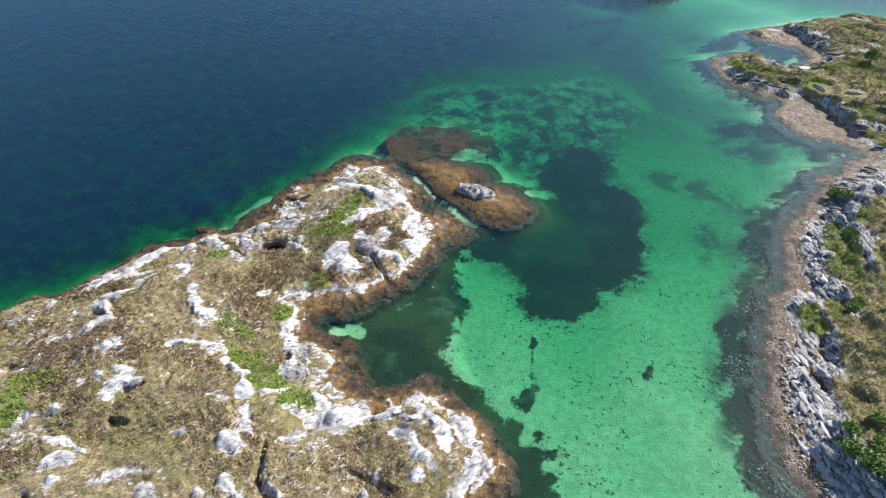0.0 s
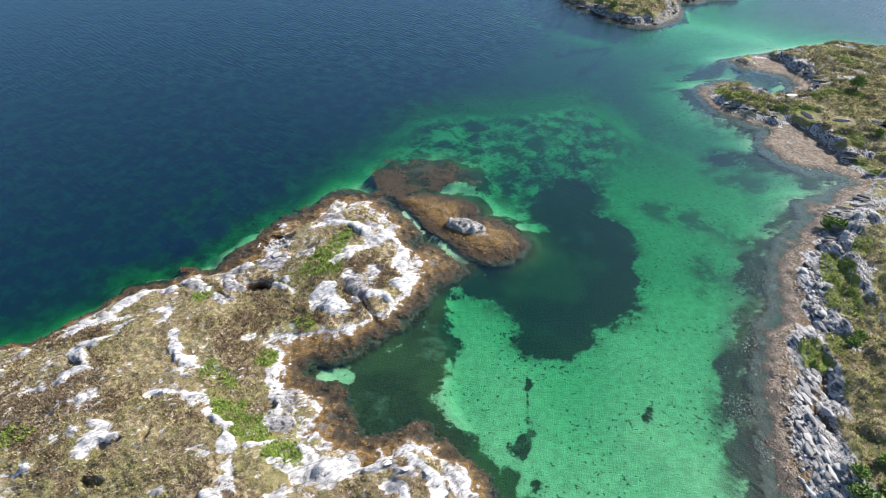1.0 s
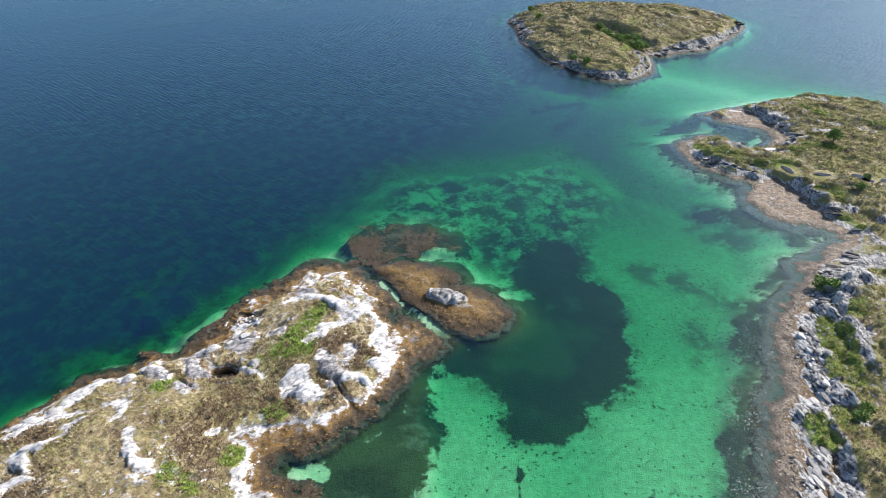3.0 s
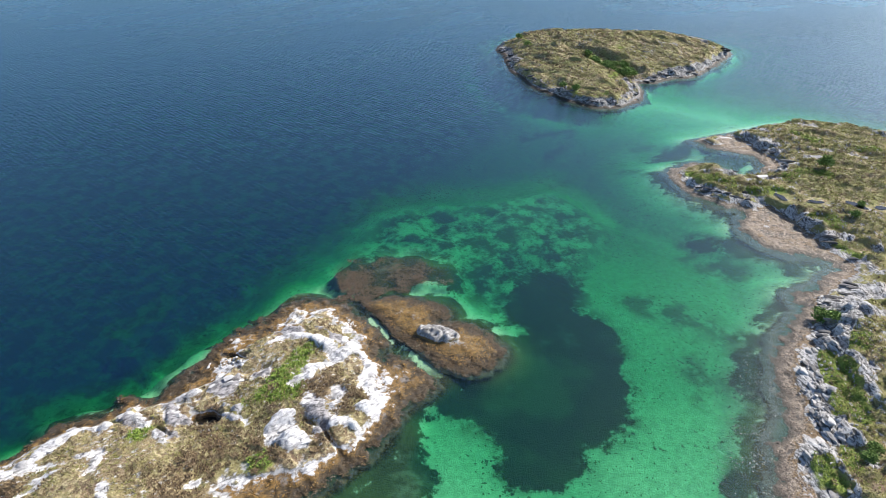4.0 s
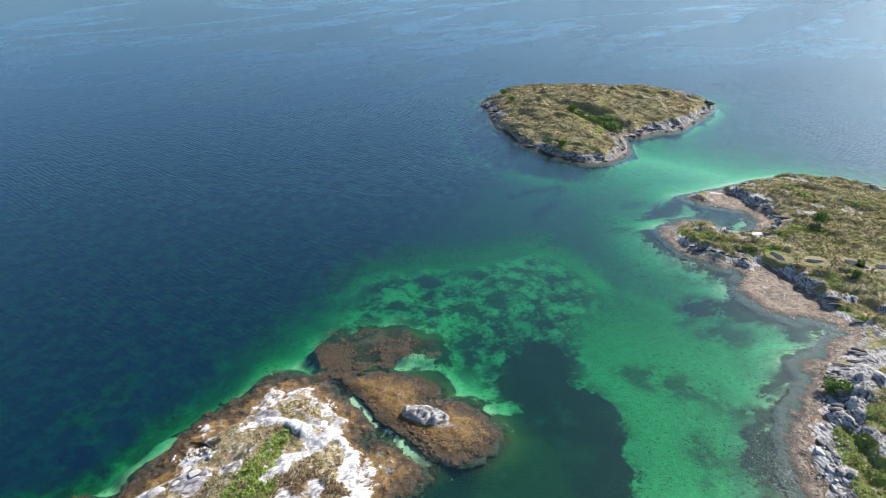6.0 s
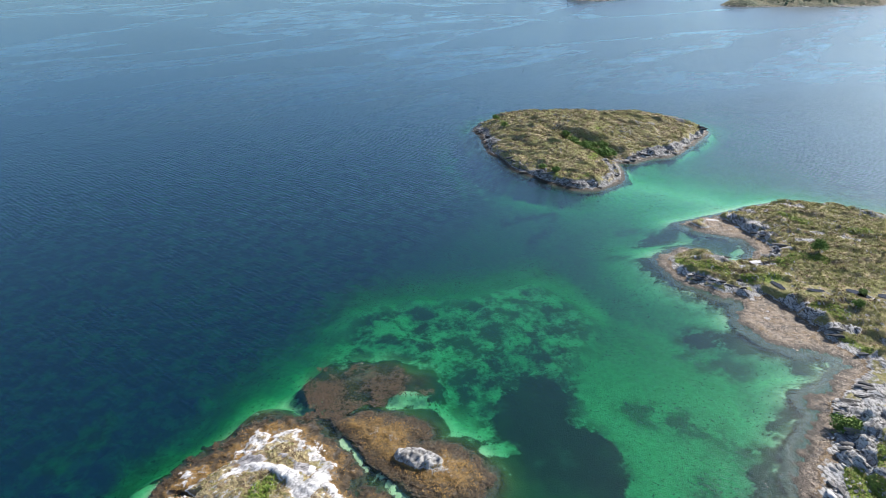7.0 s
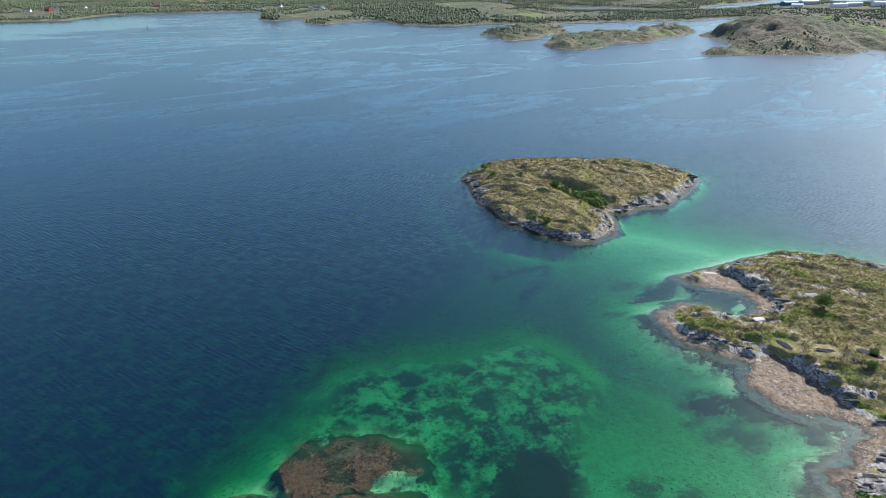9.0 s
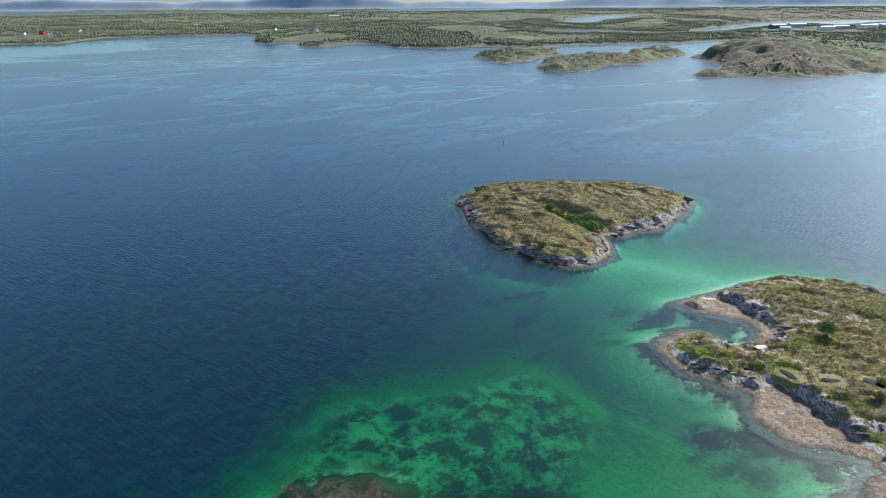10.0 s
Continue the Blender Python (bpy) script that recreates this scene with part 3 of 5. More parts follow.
def mesh_from(name, co, faces, attributes, material, smooth=True):
    me = bpy.data.meshes.new(name)
    n, k = len(faces), faces.shape[1]
    me.vertices.add(len(co))
    me.vertices.foreach_set("co", np.ascontiguousarray(co, np.float32).ravel())
    me.loops.add(n * k)
    me.loops.foreach_set("vertex_index", np.ascontiguousarray(faces, np.int32).ravel())
    me.polygons.add(n)
    me.polygons.foreach_set("loop_start", np.arange(0, n * k, k, dtype=np.int32))
    me.polygons.foreach_set("use_smooth", np.full(n, smooth))
    for key, v in attributes.items():
        me.attributes.new(key, "FLOAT", "POINT").data.foreach_set("value", np.ascontiguousarray(v, np.float32).ravel())
    me.update(calc_edges=True)
    me.materials.append(material)
    return new(name, me)


def spread(fine_lo, fine_hi, step, far_lo, far_hi, grow=1.12):
    out = list(np.arange(fine_lo, fine_hi + step / 2, step))
    for sign, edge, end in ((1, out[-1], far_hi), (-1, out[0], far_lo)):
        s, p, more = step, edge, []
        while sign * (end - p) > 0:
            s *= grow
            p += sign * s
            more.append(p)
        out = out + more if sign > 0 else more[::-1] + out
    return np.array(out)


# ---- materials ----


class Nodes:
    """Short words for building a node material."""

    def __init__(self, name):
        self.mat = bpy.data.materials.new(name)
        self.mat.use_nodes = True
        self.tree = self.mat.node_tree
        self.tree.nodes.clear()

    def add(self, kind, **inputs):
        node = self.tree.nodes.new("ShaderNode" + kind)
        for key, v in inputs.items():
            self.put(node.inputs[int(key[1:]) if key[0] == "_" else key.replace("_", " ")], v)
        return node

    def put(self, socket, v):
        if isinstance(v, bpy.types.NodeSocket):
            self.tree.links.new(v, socket)
        elif isinstance(v, tuple) and len(v) == 3 and socket.type == "RGBA":
            socket.default_value = (*v, 1)
        else:
            socket.default_value = v

    def math(self, op, a, b=0.0, c=0.0, clamp=False):
        node = self.add("Math", _0=a, _1=b, _2=c)
        node.operation, node.use_clamp = op, clamp
        return node.outputs[0]

    def attribute(self, name):
        node = self.add("Attribute")
        node.attribute_name = name
        return node.outputs["Fac"]

    def place(self, scale=(1, 1, 1), turn=0.0):
        geo = self.add("NewGeometry")
        node = self.add("Mapping", Vector=geo.outputs["Position"], Rotation=(0, 0, radians(turn)))
        return self.add("Mapping", Vector=node.outputs[0], Scale=scale).outputs[0]

    def noise(self, scale, detail=4.0, rough=0.55, vector=None, distortion=0.0):
        node = self.add("TexNoise", Scale=scale, Detail=detail, Roughness=rough, Distortion=distortion, Vector=vector or self.place())
        return node.outputs["Fac"]

    def step(self, v, lo, hi):
        node = self.add("MapRange", Value=v, From_Min=lo, From_Max=hi)
        node.interpolation_type = "SMOOTHSTEP"
        return node.outputs[0]

    def mix(self, f, a, b):
        node = self.add("Mix")
        node.data_type = "RGBA"
        self.put(node.inputs[0], f)
        self.put(node.inputs[6], a)
        self.put(node.inputs[7], b)
        return node.outputs[2]

    def height(self):
        return self.add("SeparateXYZ", Vector=self.add("NewGeometry").outputs["Position"]).outputs[2]

    def bump(self, h, distance, strength=1.0):
        return self.add("Bump", Height=h, Distance=distance, Strength=strength).outputs[0]

    def finish(self, color, roughness=0.9, normal=None, specular=0.3, metallic=0.0):
        b = self.add("BsdfPrincipled", Base_Color=color, Roughness=roughness, Metallic=metallic)
        b.inputs["Specular IOR Level"].default_value = specular
        if normal:
            self.put(b.inputs["Normal"], normal)
        return self.output(b.outputs[0])

    def output(self, shader):
        self.add("OutputMaterial", Surface=shader)
        return self.mat


def island_material(name, wrack, wrack_dark, tide, stone_dark, stone_light, specks, turn, ochre=(0.20, 0.11, 0.028), lushness=0.0, rugged=0.25, damp=0.28):
    n = Nodes(name)
    rock, lush, z = n.attribute("rock"), n.attribute("lush"), n.height()
    big, mid, small, fine = n.noise(0.07, 3), n.noise(0.35, 4, 0.6), n.noise(1.3, 5, 0.65), n.noise(5.0, 4, 0.7)
    # heath: straw, heather brown, moss
    heath = n.mix(n.step(small, 0.40, 0.60), (0.18, 0.12, 0.07), (0.45, 0.37, 0.20))
    heath = n.mix(n.math("MULTIPLY", n.step(mid, 0.48, 0.62), 0.6), heath, (0.20, 0.185, 0.06))
    heath = n.mix(n.math("MULTIPLY", n.step(big, 0.50, 0.62), 0.6), heath, (0.33, 0.245, 0.13))
    heath = n.mix(n.math("MULTIPLY", n.step(n.noise(0.05, 4, 0.6), 0.50, 0.58), 0.5), heath, (0.19, 0.19, 0.055))
    heath = n.mix(n.math("MULTIPLY", n.step(n.noise(0.16, 4, 0.65), 0.53, 0.60), 0.55), heath, (0.14, 0.085, 0.06))
    heath = n.mix(n.math("MULTIPLY", n.step(fine, 0.50, 0.62), 0.65), heath, (0.06, 0.043, 0.026))
    heath = n.mix(n.math("MULTIPLY", n.step(n.noise(3.0, 4, 0.7, n.place((1, 1.6, 1), turn)), 0.58, 0.68), 0.6), heath, (0.40, 0.36, 0.24))
    if lushness:
        heath = n.mix(n.math("MULTIPLY", n.step(mid, 0.38, 0.56), lushness), heath, n.mix(fine, (0.10, 0.112, 0.025), (0.26, 0.255, 0.085)))
    green = n.mix(n.step(fine, 0.35, 0.65), (0.09, 0.125, 0.018), (0.23, 0.28, 0.05))
    color = n.mix(n.step(n.math("ADD", lush, n.math("MULTIPLY_ADD", small, 3.0, -1.5)), -0.4, 0.7), heath, green)
    # bare rock with cracks and lichen
    vein = n.noise(0.8, 6, 0.7, n.place((1, 3.2, 2), turn), 0.6)
    stone = n.mix(n.step(vein, *((0.34, 0.58) if rugged < 0.5 else (0.42, 0.54))), stone_dark, stone_light)
    stone = n.mix(n.math("MULTIPLY", n.step(fine, 0.52, 0.72), 0.5), stone, stone_dark)
    stone = n.mix(n.math("MULTIPLY", n.step(mid, 0.50, 0.60), 0.8 if rugged < 0.5 else 0.4), stone, tuple(0.45 * c for c in stone_light))
    stone = n.mix(n.math("MULTIPLY", n.step(n.noise(2.2, 5, 0.7, n.place((1, 2.5, 1.5), turn)), 0.56, 0.64), 0.55), stone, stone_dark)
    crack = n.add("TexVoronoi", Vector=n.add("VectorMath", _0=n.place((1, 2.4, 1.5), turn), _1=n.add("TexNoise", Scale=0.5, Vector=n.place()).outputs["Color"]).outputs[0], Scale=0.38)
    crack.feature = "DISTANCE_TO_EDGE"
    crack = n.math("MULTIPLY", n.math("SUBTRACT", 1.0, n.step(crack.outputs["Distance"], 0.0, 0.03)), n.step(mid, 0.46, 0.58))
    stone = n.mix(n.math("MULTIPLY", crack, 0.7), stone, (0.06, 0.05, 0.045))
    grey = n.step(n.math("ADD", n.attribute("grey"), n.math("MULTIPLY_ADD", small, 1.2, -0.6)), -0.25, 0.25)
    stone = n.mix(grey, stone, n.mix(n.step(vein, 0.36, 0.62), (0.085, 0.078, 0.078), (0.31, 0.29, 0.285)))
    bare = n.step(n.math("ADD", n.math("ADD", rock, n.math("MULTIPLY_ADD", vein, 1.8, -0.9)), n.math("ADD", n.math("MULTIPLY_ADD", small, 1.0, -0.5), n.math("MULTIPLY_ADD", fine, 0.9, -0.45))), -0.04, 0.06)
    speck = n.step(n.math("ADD", n.noise(0.8, 5, 0.65, n.place((1, 1.9, 1), turn)), n.math("MULTIPLY", n.math("SUBTRACT", big, 0.5), 0.5)), specks, specks + 0.02)
    low = n.math("SUBTRACT", 1.0, n.step(n.math("ADD", z, n.math("ADD", n.math("MULTIPLY_ADD", small, -1.0, 0.5), n.math("MULTIPLY_ADD", mid, -1.6, 0.8))), tide + 0.2, tide + 0.5))
    bare = n.math("MAXIMUM", n.math("MAXIMUM", bare, speck), low)
    color = n.mix(bare, color, stone)
    # the belt of seaweed between the tides
    weed = n.mix(n.step(small, 0.40, 0.60), wrack_dark, wrack)
    weed = n.mix(n.math("MULTIPLY", n.step(fine, 0.48, 0.62), 0.8), weed, (0.022, 0.015, 0.008))
    weed = n.mix(n.math("MULTIPLY", n.step(mid, 0.56, 0.66), 0.7), weed, tuple(0.8 * c for c in stone_dark))
    weed = n.mix(n.math("MULTIPLY", n.step(n.math("ADD", z, n.math("MULTIPLY_ADD", mid, -0.8, 0.4)), tide - 0.35, tide - 0.1), 0.75), weed, n.mix(n.step(fine, 0.4, 0.6), ochre, tuple(0.3 * c for c in ochre)))
    belt = n.math("SUBTRACT", 1.0, n.step(n.math("ADD", z, n.math("ADD", n.math("MULTIPLY_ADD", small, -1.1, 0.55), n.math("MULTIPLY_ADD", mid, -1.2, 0.6))), tide - 0.12, tide + 0.08))
    color = n.mix(belt, color, weed)
    wet = n.math("SUBTRACT", 1.0, n.step(n.math("ADD", z, n.math("MULTIPLY_ADD", small, -1.2, 0.6)), damp, damp + 0.3))
    color = n.mix(n.math("MULTIPLY", wet, 0.85), color, (0.014, 0.011, 0.007))
    soil = n.math("SUBTRACT", 1.0, n.math("MULTIPLY", bare, 0.65))
    relief = n.math("ADD", n.math("MULTIPLY", n.math("ADD", n.math("MULTIPLY", small, 0.5), n.math("MULTIPLY", fine, 0.4)), soil), n.math("MULTIPLY", vein, rugged))
    relief = n.math("SUBTRACT", relief, n.math("MULTIPLY", crack, n.math("MULTIPLY", bare, 0.2)))
    return n.finish(color, n.mix(belt, (0.9, 0.9, 0.9), (0.6, 0.6, 0.6)), n.bump(relief, 0.8, 0.9))


def seabed_material():
    n = Nodes("seabed")
    weed = n.attribute("weed")
    small, fine, mid = n.noise(0.9, 5, 0.65), n.noise(4.0, 4, 0.7), n.noise(0.22, 4, 0.6)
    sand = n.mix(n.step(small, 0.35, 0.65), (0.40, 0.38, 0.26), (0.53, 0.50, 0.345))
    sand = n.mix(n.math("MULTIPLY", n.step(fine, 0.60, 0.70), 0.45), sand, (0.20, 0.18, 0.11))
    plant = n.mix(n.step(fine, 0.35, 0.65), (0.017, 0.018, 0.009), (0.066, 0.06, 0.026))
    plant = n.mix(n.math("MULTIPLY", n.step(n.noise(0.06, 3), 0.46, 0.60), 0.7), plant, (0.085, 0.085, 0.03))
    shallow = n.step(n.math("ADD", n.height(), n.math("MULTIPLY_ADD", small, 0.8, -0.4)), -1.3, -0.6)
    plant = n.mix(n.math("MULTIPLY", shallow, 0.85), plant, n.mix(n.step(n.noise(2.2, 4, 0.7), 0.46, 0.64), (0.012, 0.009, 0.005), (0.085, 0.052, 0.02)))
    pebble = n.step(n.math("ADD", n.noise(1.5, 3, 0.6), n.math("MULTIPLY", n.noise(0.08, 2), 0.25)), 0.745, 0.79)
    edge = n.math("ADD", weed, n.math("ADD", n.math("MULTIPLY_ADD", mid, 8.0, -4.0), n.math("MULTIPLY_ADD", small, 5.0, -2.5)))
    cover = n.math("MULTIPLY", n.attribute("soft"), n.step(n.math("ADD", n.math("MULTIPLY", n.noise(0.24, 5, 0.68, None, 0.1), 0.75), n.math("MULTIPLY", small, 0.25)), 0.40, 0.56))
    sand = n.mix(cover, sand, plant)
    plant = n.mix(n.math("MULTIPLY", n.step(n.noise(0.10, 5, 0.7), 0.54, 0.72), 0.22), plant, sand)
    color = n.mix(n.math("MAXIMUM", n.step(n.math("ADD", edge, n.math("MULTIPLY_ADD", fine, 2.4, -1.2)), -0.7, 0.7), n.math("MULTIPLY", pebble, 0.8)), sand, plant)
    return n.finish(color, 0.9, n.bump(n.math("ADD", small, fine), 0.4, 0.6), 0.1)


def water_material():
    n = Nodes("sea_water")
    depth = n.math("MAXIMUM", n.attribute("depth"), 0.0)
    clear = n.add("CombineColor", Red=n.math("POWER", math.exp(-0.56), depth), Green=n.math("POWER", math.exp(-0.10), depth), Blue=n.math("POWER", math.exp(-0.255), depth))
    seen = n.add("BsdfTransparent", Color=clear.outputs[0])
    ripple = n.noise(0.56, 2, 0.5, n.place((0.45, 2.1, 1), 40), 0.3)
    chop = n.noise(1.5, 3, 0.6, n.place((0.6, 1.9, 1), 30))
    crests = n.add("TexWave", Vector=n.place((1, 1, 1), 38), Scale=0.24, Distortion=7.0, Detail=3.0, Detail_Scale=0.6, Detail_Roughness=0.65)
    crests.bands_direction = "Y"
    crests = crests.outputs["Fac"]
    swell = n.noise(0.22, 2, 0.5, n.place((0.6, 2.0, 1), 36))
    wind = n.step(n.noise(0.007, 3, 0.55, n.place((1.0, 2.0, 1), -25), 0.8), 0.35, 0.65)
    spot = n.add("SeparateXYZ", Vector=n.place())
    # old wakes and slicks: long soft bands of smoother water far out
    wisp = n.math("ABSOLUTE", n.math("SUBTRACT", n.noise(0.0042, 3, 0.5, n.place((0.8, 1.9, 1), -32), 1.2), 0.5))
    far = n.step(spot.outputs[1], 230, 480)
    fray = n.step(n.noise(0.03, 4, 0.7, n.place((1, 2.2, 1), -32)), 0.36, 0.66)
    slick = n.math("MULTIPLY", n.math("MULTIPLY", n.math("SUBTRACT", 1.0, n.step(wisp, 0.0, 0.08)), fray), far)
    cx, cy = n.math("MULTIPLY_ADD", spot.outputs[0], 1 / 330.0, 760 / 330.0), n.math("MULTIPLY_ADD", spot.outputs[1], 1 / 330.0, -1180 / 330.0)
    lee = n.math("ADD", n.math("ADD", n.math("MULTIPLY", cx, cx), n.math("MULTIPLY", cy, cy)), n.math("MULTIPLY_ADD", n.noise(0.006, 4, 0.6, n.place((0.5, 1.6, 1), 0)), 2.4, -1.2))
    calm = n.math("MAXIMUM", slick, n.math("SUBTRACT", 1.0, n.step(lee, 0.8, 1.05)))
    h = n.math("ADD", n.math("MULTIPLY_ADD", crests, 0.16, ripple), n.math("ADD", n.math("MULTIPLY", chop, 0.5), n.math("MULTIPLY", swell, 0.5)))
    normal = n.bump(h, 0.6, n.math("MULTIPLY", n.math("MULTIPLY_ADD", wind, 0.07, 0.18), n.math("MULTIPLY", n.math("MULTIPLY_ADD", calm, -0.55, 1.0), n.math("MULTIPLY_ADD", n.step(spot.outputs[1], 260, 900), -0.25, 1.0))))
    murk = n.add("BsdfDiffuse", Color=(0.0009, 0.0122, 0.034), Normal=normal)
    body = n.add("MixShader", Fac=n.math("SUBTRACT", 1.0, n.math("POWER", math.exp(-0.10), depth)), _1=seen.outputs[0], _2=murk.outputs[0])
    sheen = n.add("BsdfGlossy", Color=(0.76, 0.95, 1.0), Roughness=0.06, Normal=normal)
    glitter = n.add("BsdfGlossy", Color=(0.90, 0.97, 1.0), Roughness=0.34, Normal=normal)
    gloss = n.add("MixShader", Fac=n.math("MULTIPLY_ADD", calm, -0.2, 0.3), _1=sheen.outputs[0], _2=glitter.outputs[0])
    facing = n.add("LayerWeight", Blend=0.5, Normal=normal).outputs["Facing"]
    mirror = n.math("MULTIPLY_ADD", n.math("POWER", facing, 3.6), n.math("MULTIPLY_ADD", calm, 0.14, 0.60), 0.018)
    return n.output(n.add("MixShader", Fac=mirror, _1=body.outputs[0], _2=gloss.outputs[0]).outputs[0])


def far_material():
    n = Nodes("far_land")
    big, mid, small, fine = n.noise(0.004, 4, 0.6), n.noise(0.018, 5, 0.65), n.noise(0.09, 5, 0.7), n.noise(0.35, 4, 0.7)
    color = n.mix(n.step(mid, 0.42, 0.58), (0.075, 0.092, 0.052), (0.135, 0.125, 0.075))
    color = n.mix(n.step(big, 0.5, 0.62), color, (0.125, 0.10, 0.072))
    color = n.mix(n.math("MULTIPLY", n.step(small, 0.46, 0.60), 0.8), color, (0.036, 0.050, 0.028))
    color = n.mix(n.math("MULTIPLY", n.step(fine, 0.52, 0.66), 0.7), color, (0.15, 0.14, 0.085))
    color = n.mix(n.step(n.noise(0.012, 2), 0.62, 0.64), color, (0.12, 0.165, 0.055))
    bare = n.step(n.noise(0.12, 5, 0.7, n.place((1, 2, 1), 30)), 0.66, 0.69)
    color = n.mix(bare, color, (0.30, 0.28, 0.26))
    shore = n.math("SUBTRACT", 1.0, n.step(n.math("ADD", n.height(), n.math("MULTIPLY_ADD", small, -3.0, 1.5)), 0.3, 1.2))
    color = n.mix(shore, color, n.mix(n.step(fine, 0.40, 0.62), (0.04, 0.036, 0.032), (0.26, 0.24, 0.22)))
    return n.finish(color, 0.95, n.bump(n.math("MULTIPLY_ADD", fine, 0.4, small), 5.0, 0.9))


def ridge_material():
    # distance haze put into the base colour as pale blue-grey
    n = Nodes("hazed_mountains")
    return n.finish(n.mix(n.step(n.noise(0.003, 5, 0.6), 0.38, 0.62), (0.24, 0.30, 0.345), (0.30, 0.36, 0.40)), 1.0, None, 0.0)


GROUND_NEAR = island_material("heath_and_granite", (0.30, 0.165, 0.035), (0.12, 0.068, 0.018), 0.85, (0.22, 0.208, 0.205), (0.57, 0.55, 0.53), 0.60, -35, damp=0.36)
GROUND_EAST = island_material("heath_and_schist", (0.33, 0.255, 0.185), (0.11, 0.082, 0.06), 0.72, (0.06, 0.056, 0.053), (0.44, 0.42, 0.40), 0.62, 78, lushness=0.6, rugged=0.6, damp=0.02)
GROUND_ISLE = island_material("heath_and_dark_schist", (0.15, 0.09, 0.05), (0.05, 0.035, 0.02), 0.5, (0.022, 0.02, 0.019), (0.33, 0.315, 0.30), 0.60, 35, lushness=0.45, rugged=0.6)
GROUND_SKERRY = island_material("wrack_and_grey_rock", (0.32, 0.185, 0.035), (0.12, 0.07, 0.018), 0.95, (0.12, 0.11, 0.10), (0.36, 0.345, 0.325), 0.9, -35, damp=0.42)
SEABED, WATER, FAR_LAND = seabed_material(), water_material(), far_material()

# ---- sea floor and water ----
xs = spread(-75, 135, 1.0, -5200, 5200)
ys = spread(20, 330, 1.0, -1500, 5200)
gx, gy = np.meshgrid(xs, ys)
floor_z, weed, soft = sea_depth(gx, gy)
tagged(sheet("seabed", xs, ys, floor_z, {"weed": weed, "soft": soft}, SEABED), "pale sand sea floor with dark patches of weed", "sea floor", kind="structure")
tagged(sheet("water", xs, ys, np.zeros_like(gx), {"depth": -floor_z}, WATER), "clear green and blue rippled sea water over sand", "water", kind="structure")

# ---- islands ----


def island(name, label, height, box, step, material, grey=None):
    xs, ys = np.arange(box[0], box[2], step), np.arange(box[1], box[3], step)
    gx, gy = np.meshgrid(xs, ys)
    h, d, rock, lush = height(gx, gy)
    dark = np.clip(grey(gx, gy), -5, 5) if grey else np.full(np.shape(gx), -5.0)
    ob = sheet(name, xs, ys, h, {"rock": np.clip(rock, -5, 5), "lush": np.clip(lush, -5, 5), "grey": dark}, material, h > -0.32)
    return tagged(ob, label, "island", kind="structure")


near_island = island("ground_near", "heath island with pale granite outcrops and a brown seaweed shore", near_height, (-130, -2, 12, 114), 0.28, GROUND_NEAR, near_grey)
skerry = island("ground_skerry", "low skerry covered in ochre seaweed with a bare grey rock", skerry_height, (-22, 85, 16, 116), 0.25, GROUND_SKERRY)
east_island = island("ground_east", "grassy headland with grey rock slabs and a stony tidal shore", east_height, (38, -40, 236, 208), 0.42, GROUND_EAST)
isle_island = island("ground_isle", "low heath island ringed by dark rock", isle_height, (10, 206, 122, 332), 0.42, GROUND_ISLE)

# ---- small growth and stones, scattered ----


def plain_material(name, dark, light, roughness=0.9, scale=3.0, per_island=False, specular=0.2, bump=0.02):
    n = Nodes(name)
    pick = n.add("NewGeometry").outputs["Random Per Island"] if per_island else n.add("ObjectInfo").outputs["Random"]
    mixed = n.math("ADD", n.math("MULTIPLY", pick, 0.6), n.math("MULTIPLY", n.noise(scale, 4, 0.65), 0.6), clamp=True)
    return n.finish(n.mix(n.step(mixed, 0.2, 0.95), dark, light), roughness, n.bump(n.noise(scale * 4, 3), bump), specular)


def ico(level=1):
    bm = bmesh.new()
    bmesh.ops.create_icosphere(bm, subdivisions=level, radius=1)
    co = np.array([v.co[:] for v in bm.verts])
    fa = np.array([[v.index for v in f.verts] for f in bm.faces])
    bm.free()
    return co, fa


def clumps(name, x, y, z, width, tall, jitter, material, seed, label, category, level=1, long=1.0, heading=None):
    """Many small uneven lumps in one mesh."""
    rng = np.random.default_rng(seed)
    co, fa = ico(level)
    n = len(x)
    p = co[None] * (1 + jitter * rng.uniform(-1, 1, (n, len(co), 1))) + jitter * 0.3 * rng.uniform(-1, 1, (n, len(co), 3))
    ang = rng.uniform(0, 6.283, n) if heading is None else heading + rng.normal(0, 0.3, n)
    c, s = np.cos(ang)[:, None], np.sin(ang)[:, None]
    px, py = p[..., 0] * long, p[..., 1]
    out = np.stack([(px * c - py * s) * width[:, None] + x[:, None], (px * s + py * c) * width[:, None] + y[:, None], p[..., 2] * tall[:, None] + z[:, None]], -1)
    faces = (fa[None] + (np.arange(n) * len(co))[:, None, None]).reshape(-1, 3)
    return tagged(mesh_from(name, out.reshape(-1, 3), faces, {}, material), label, category, kind="stuff")


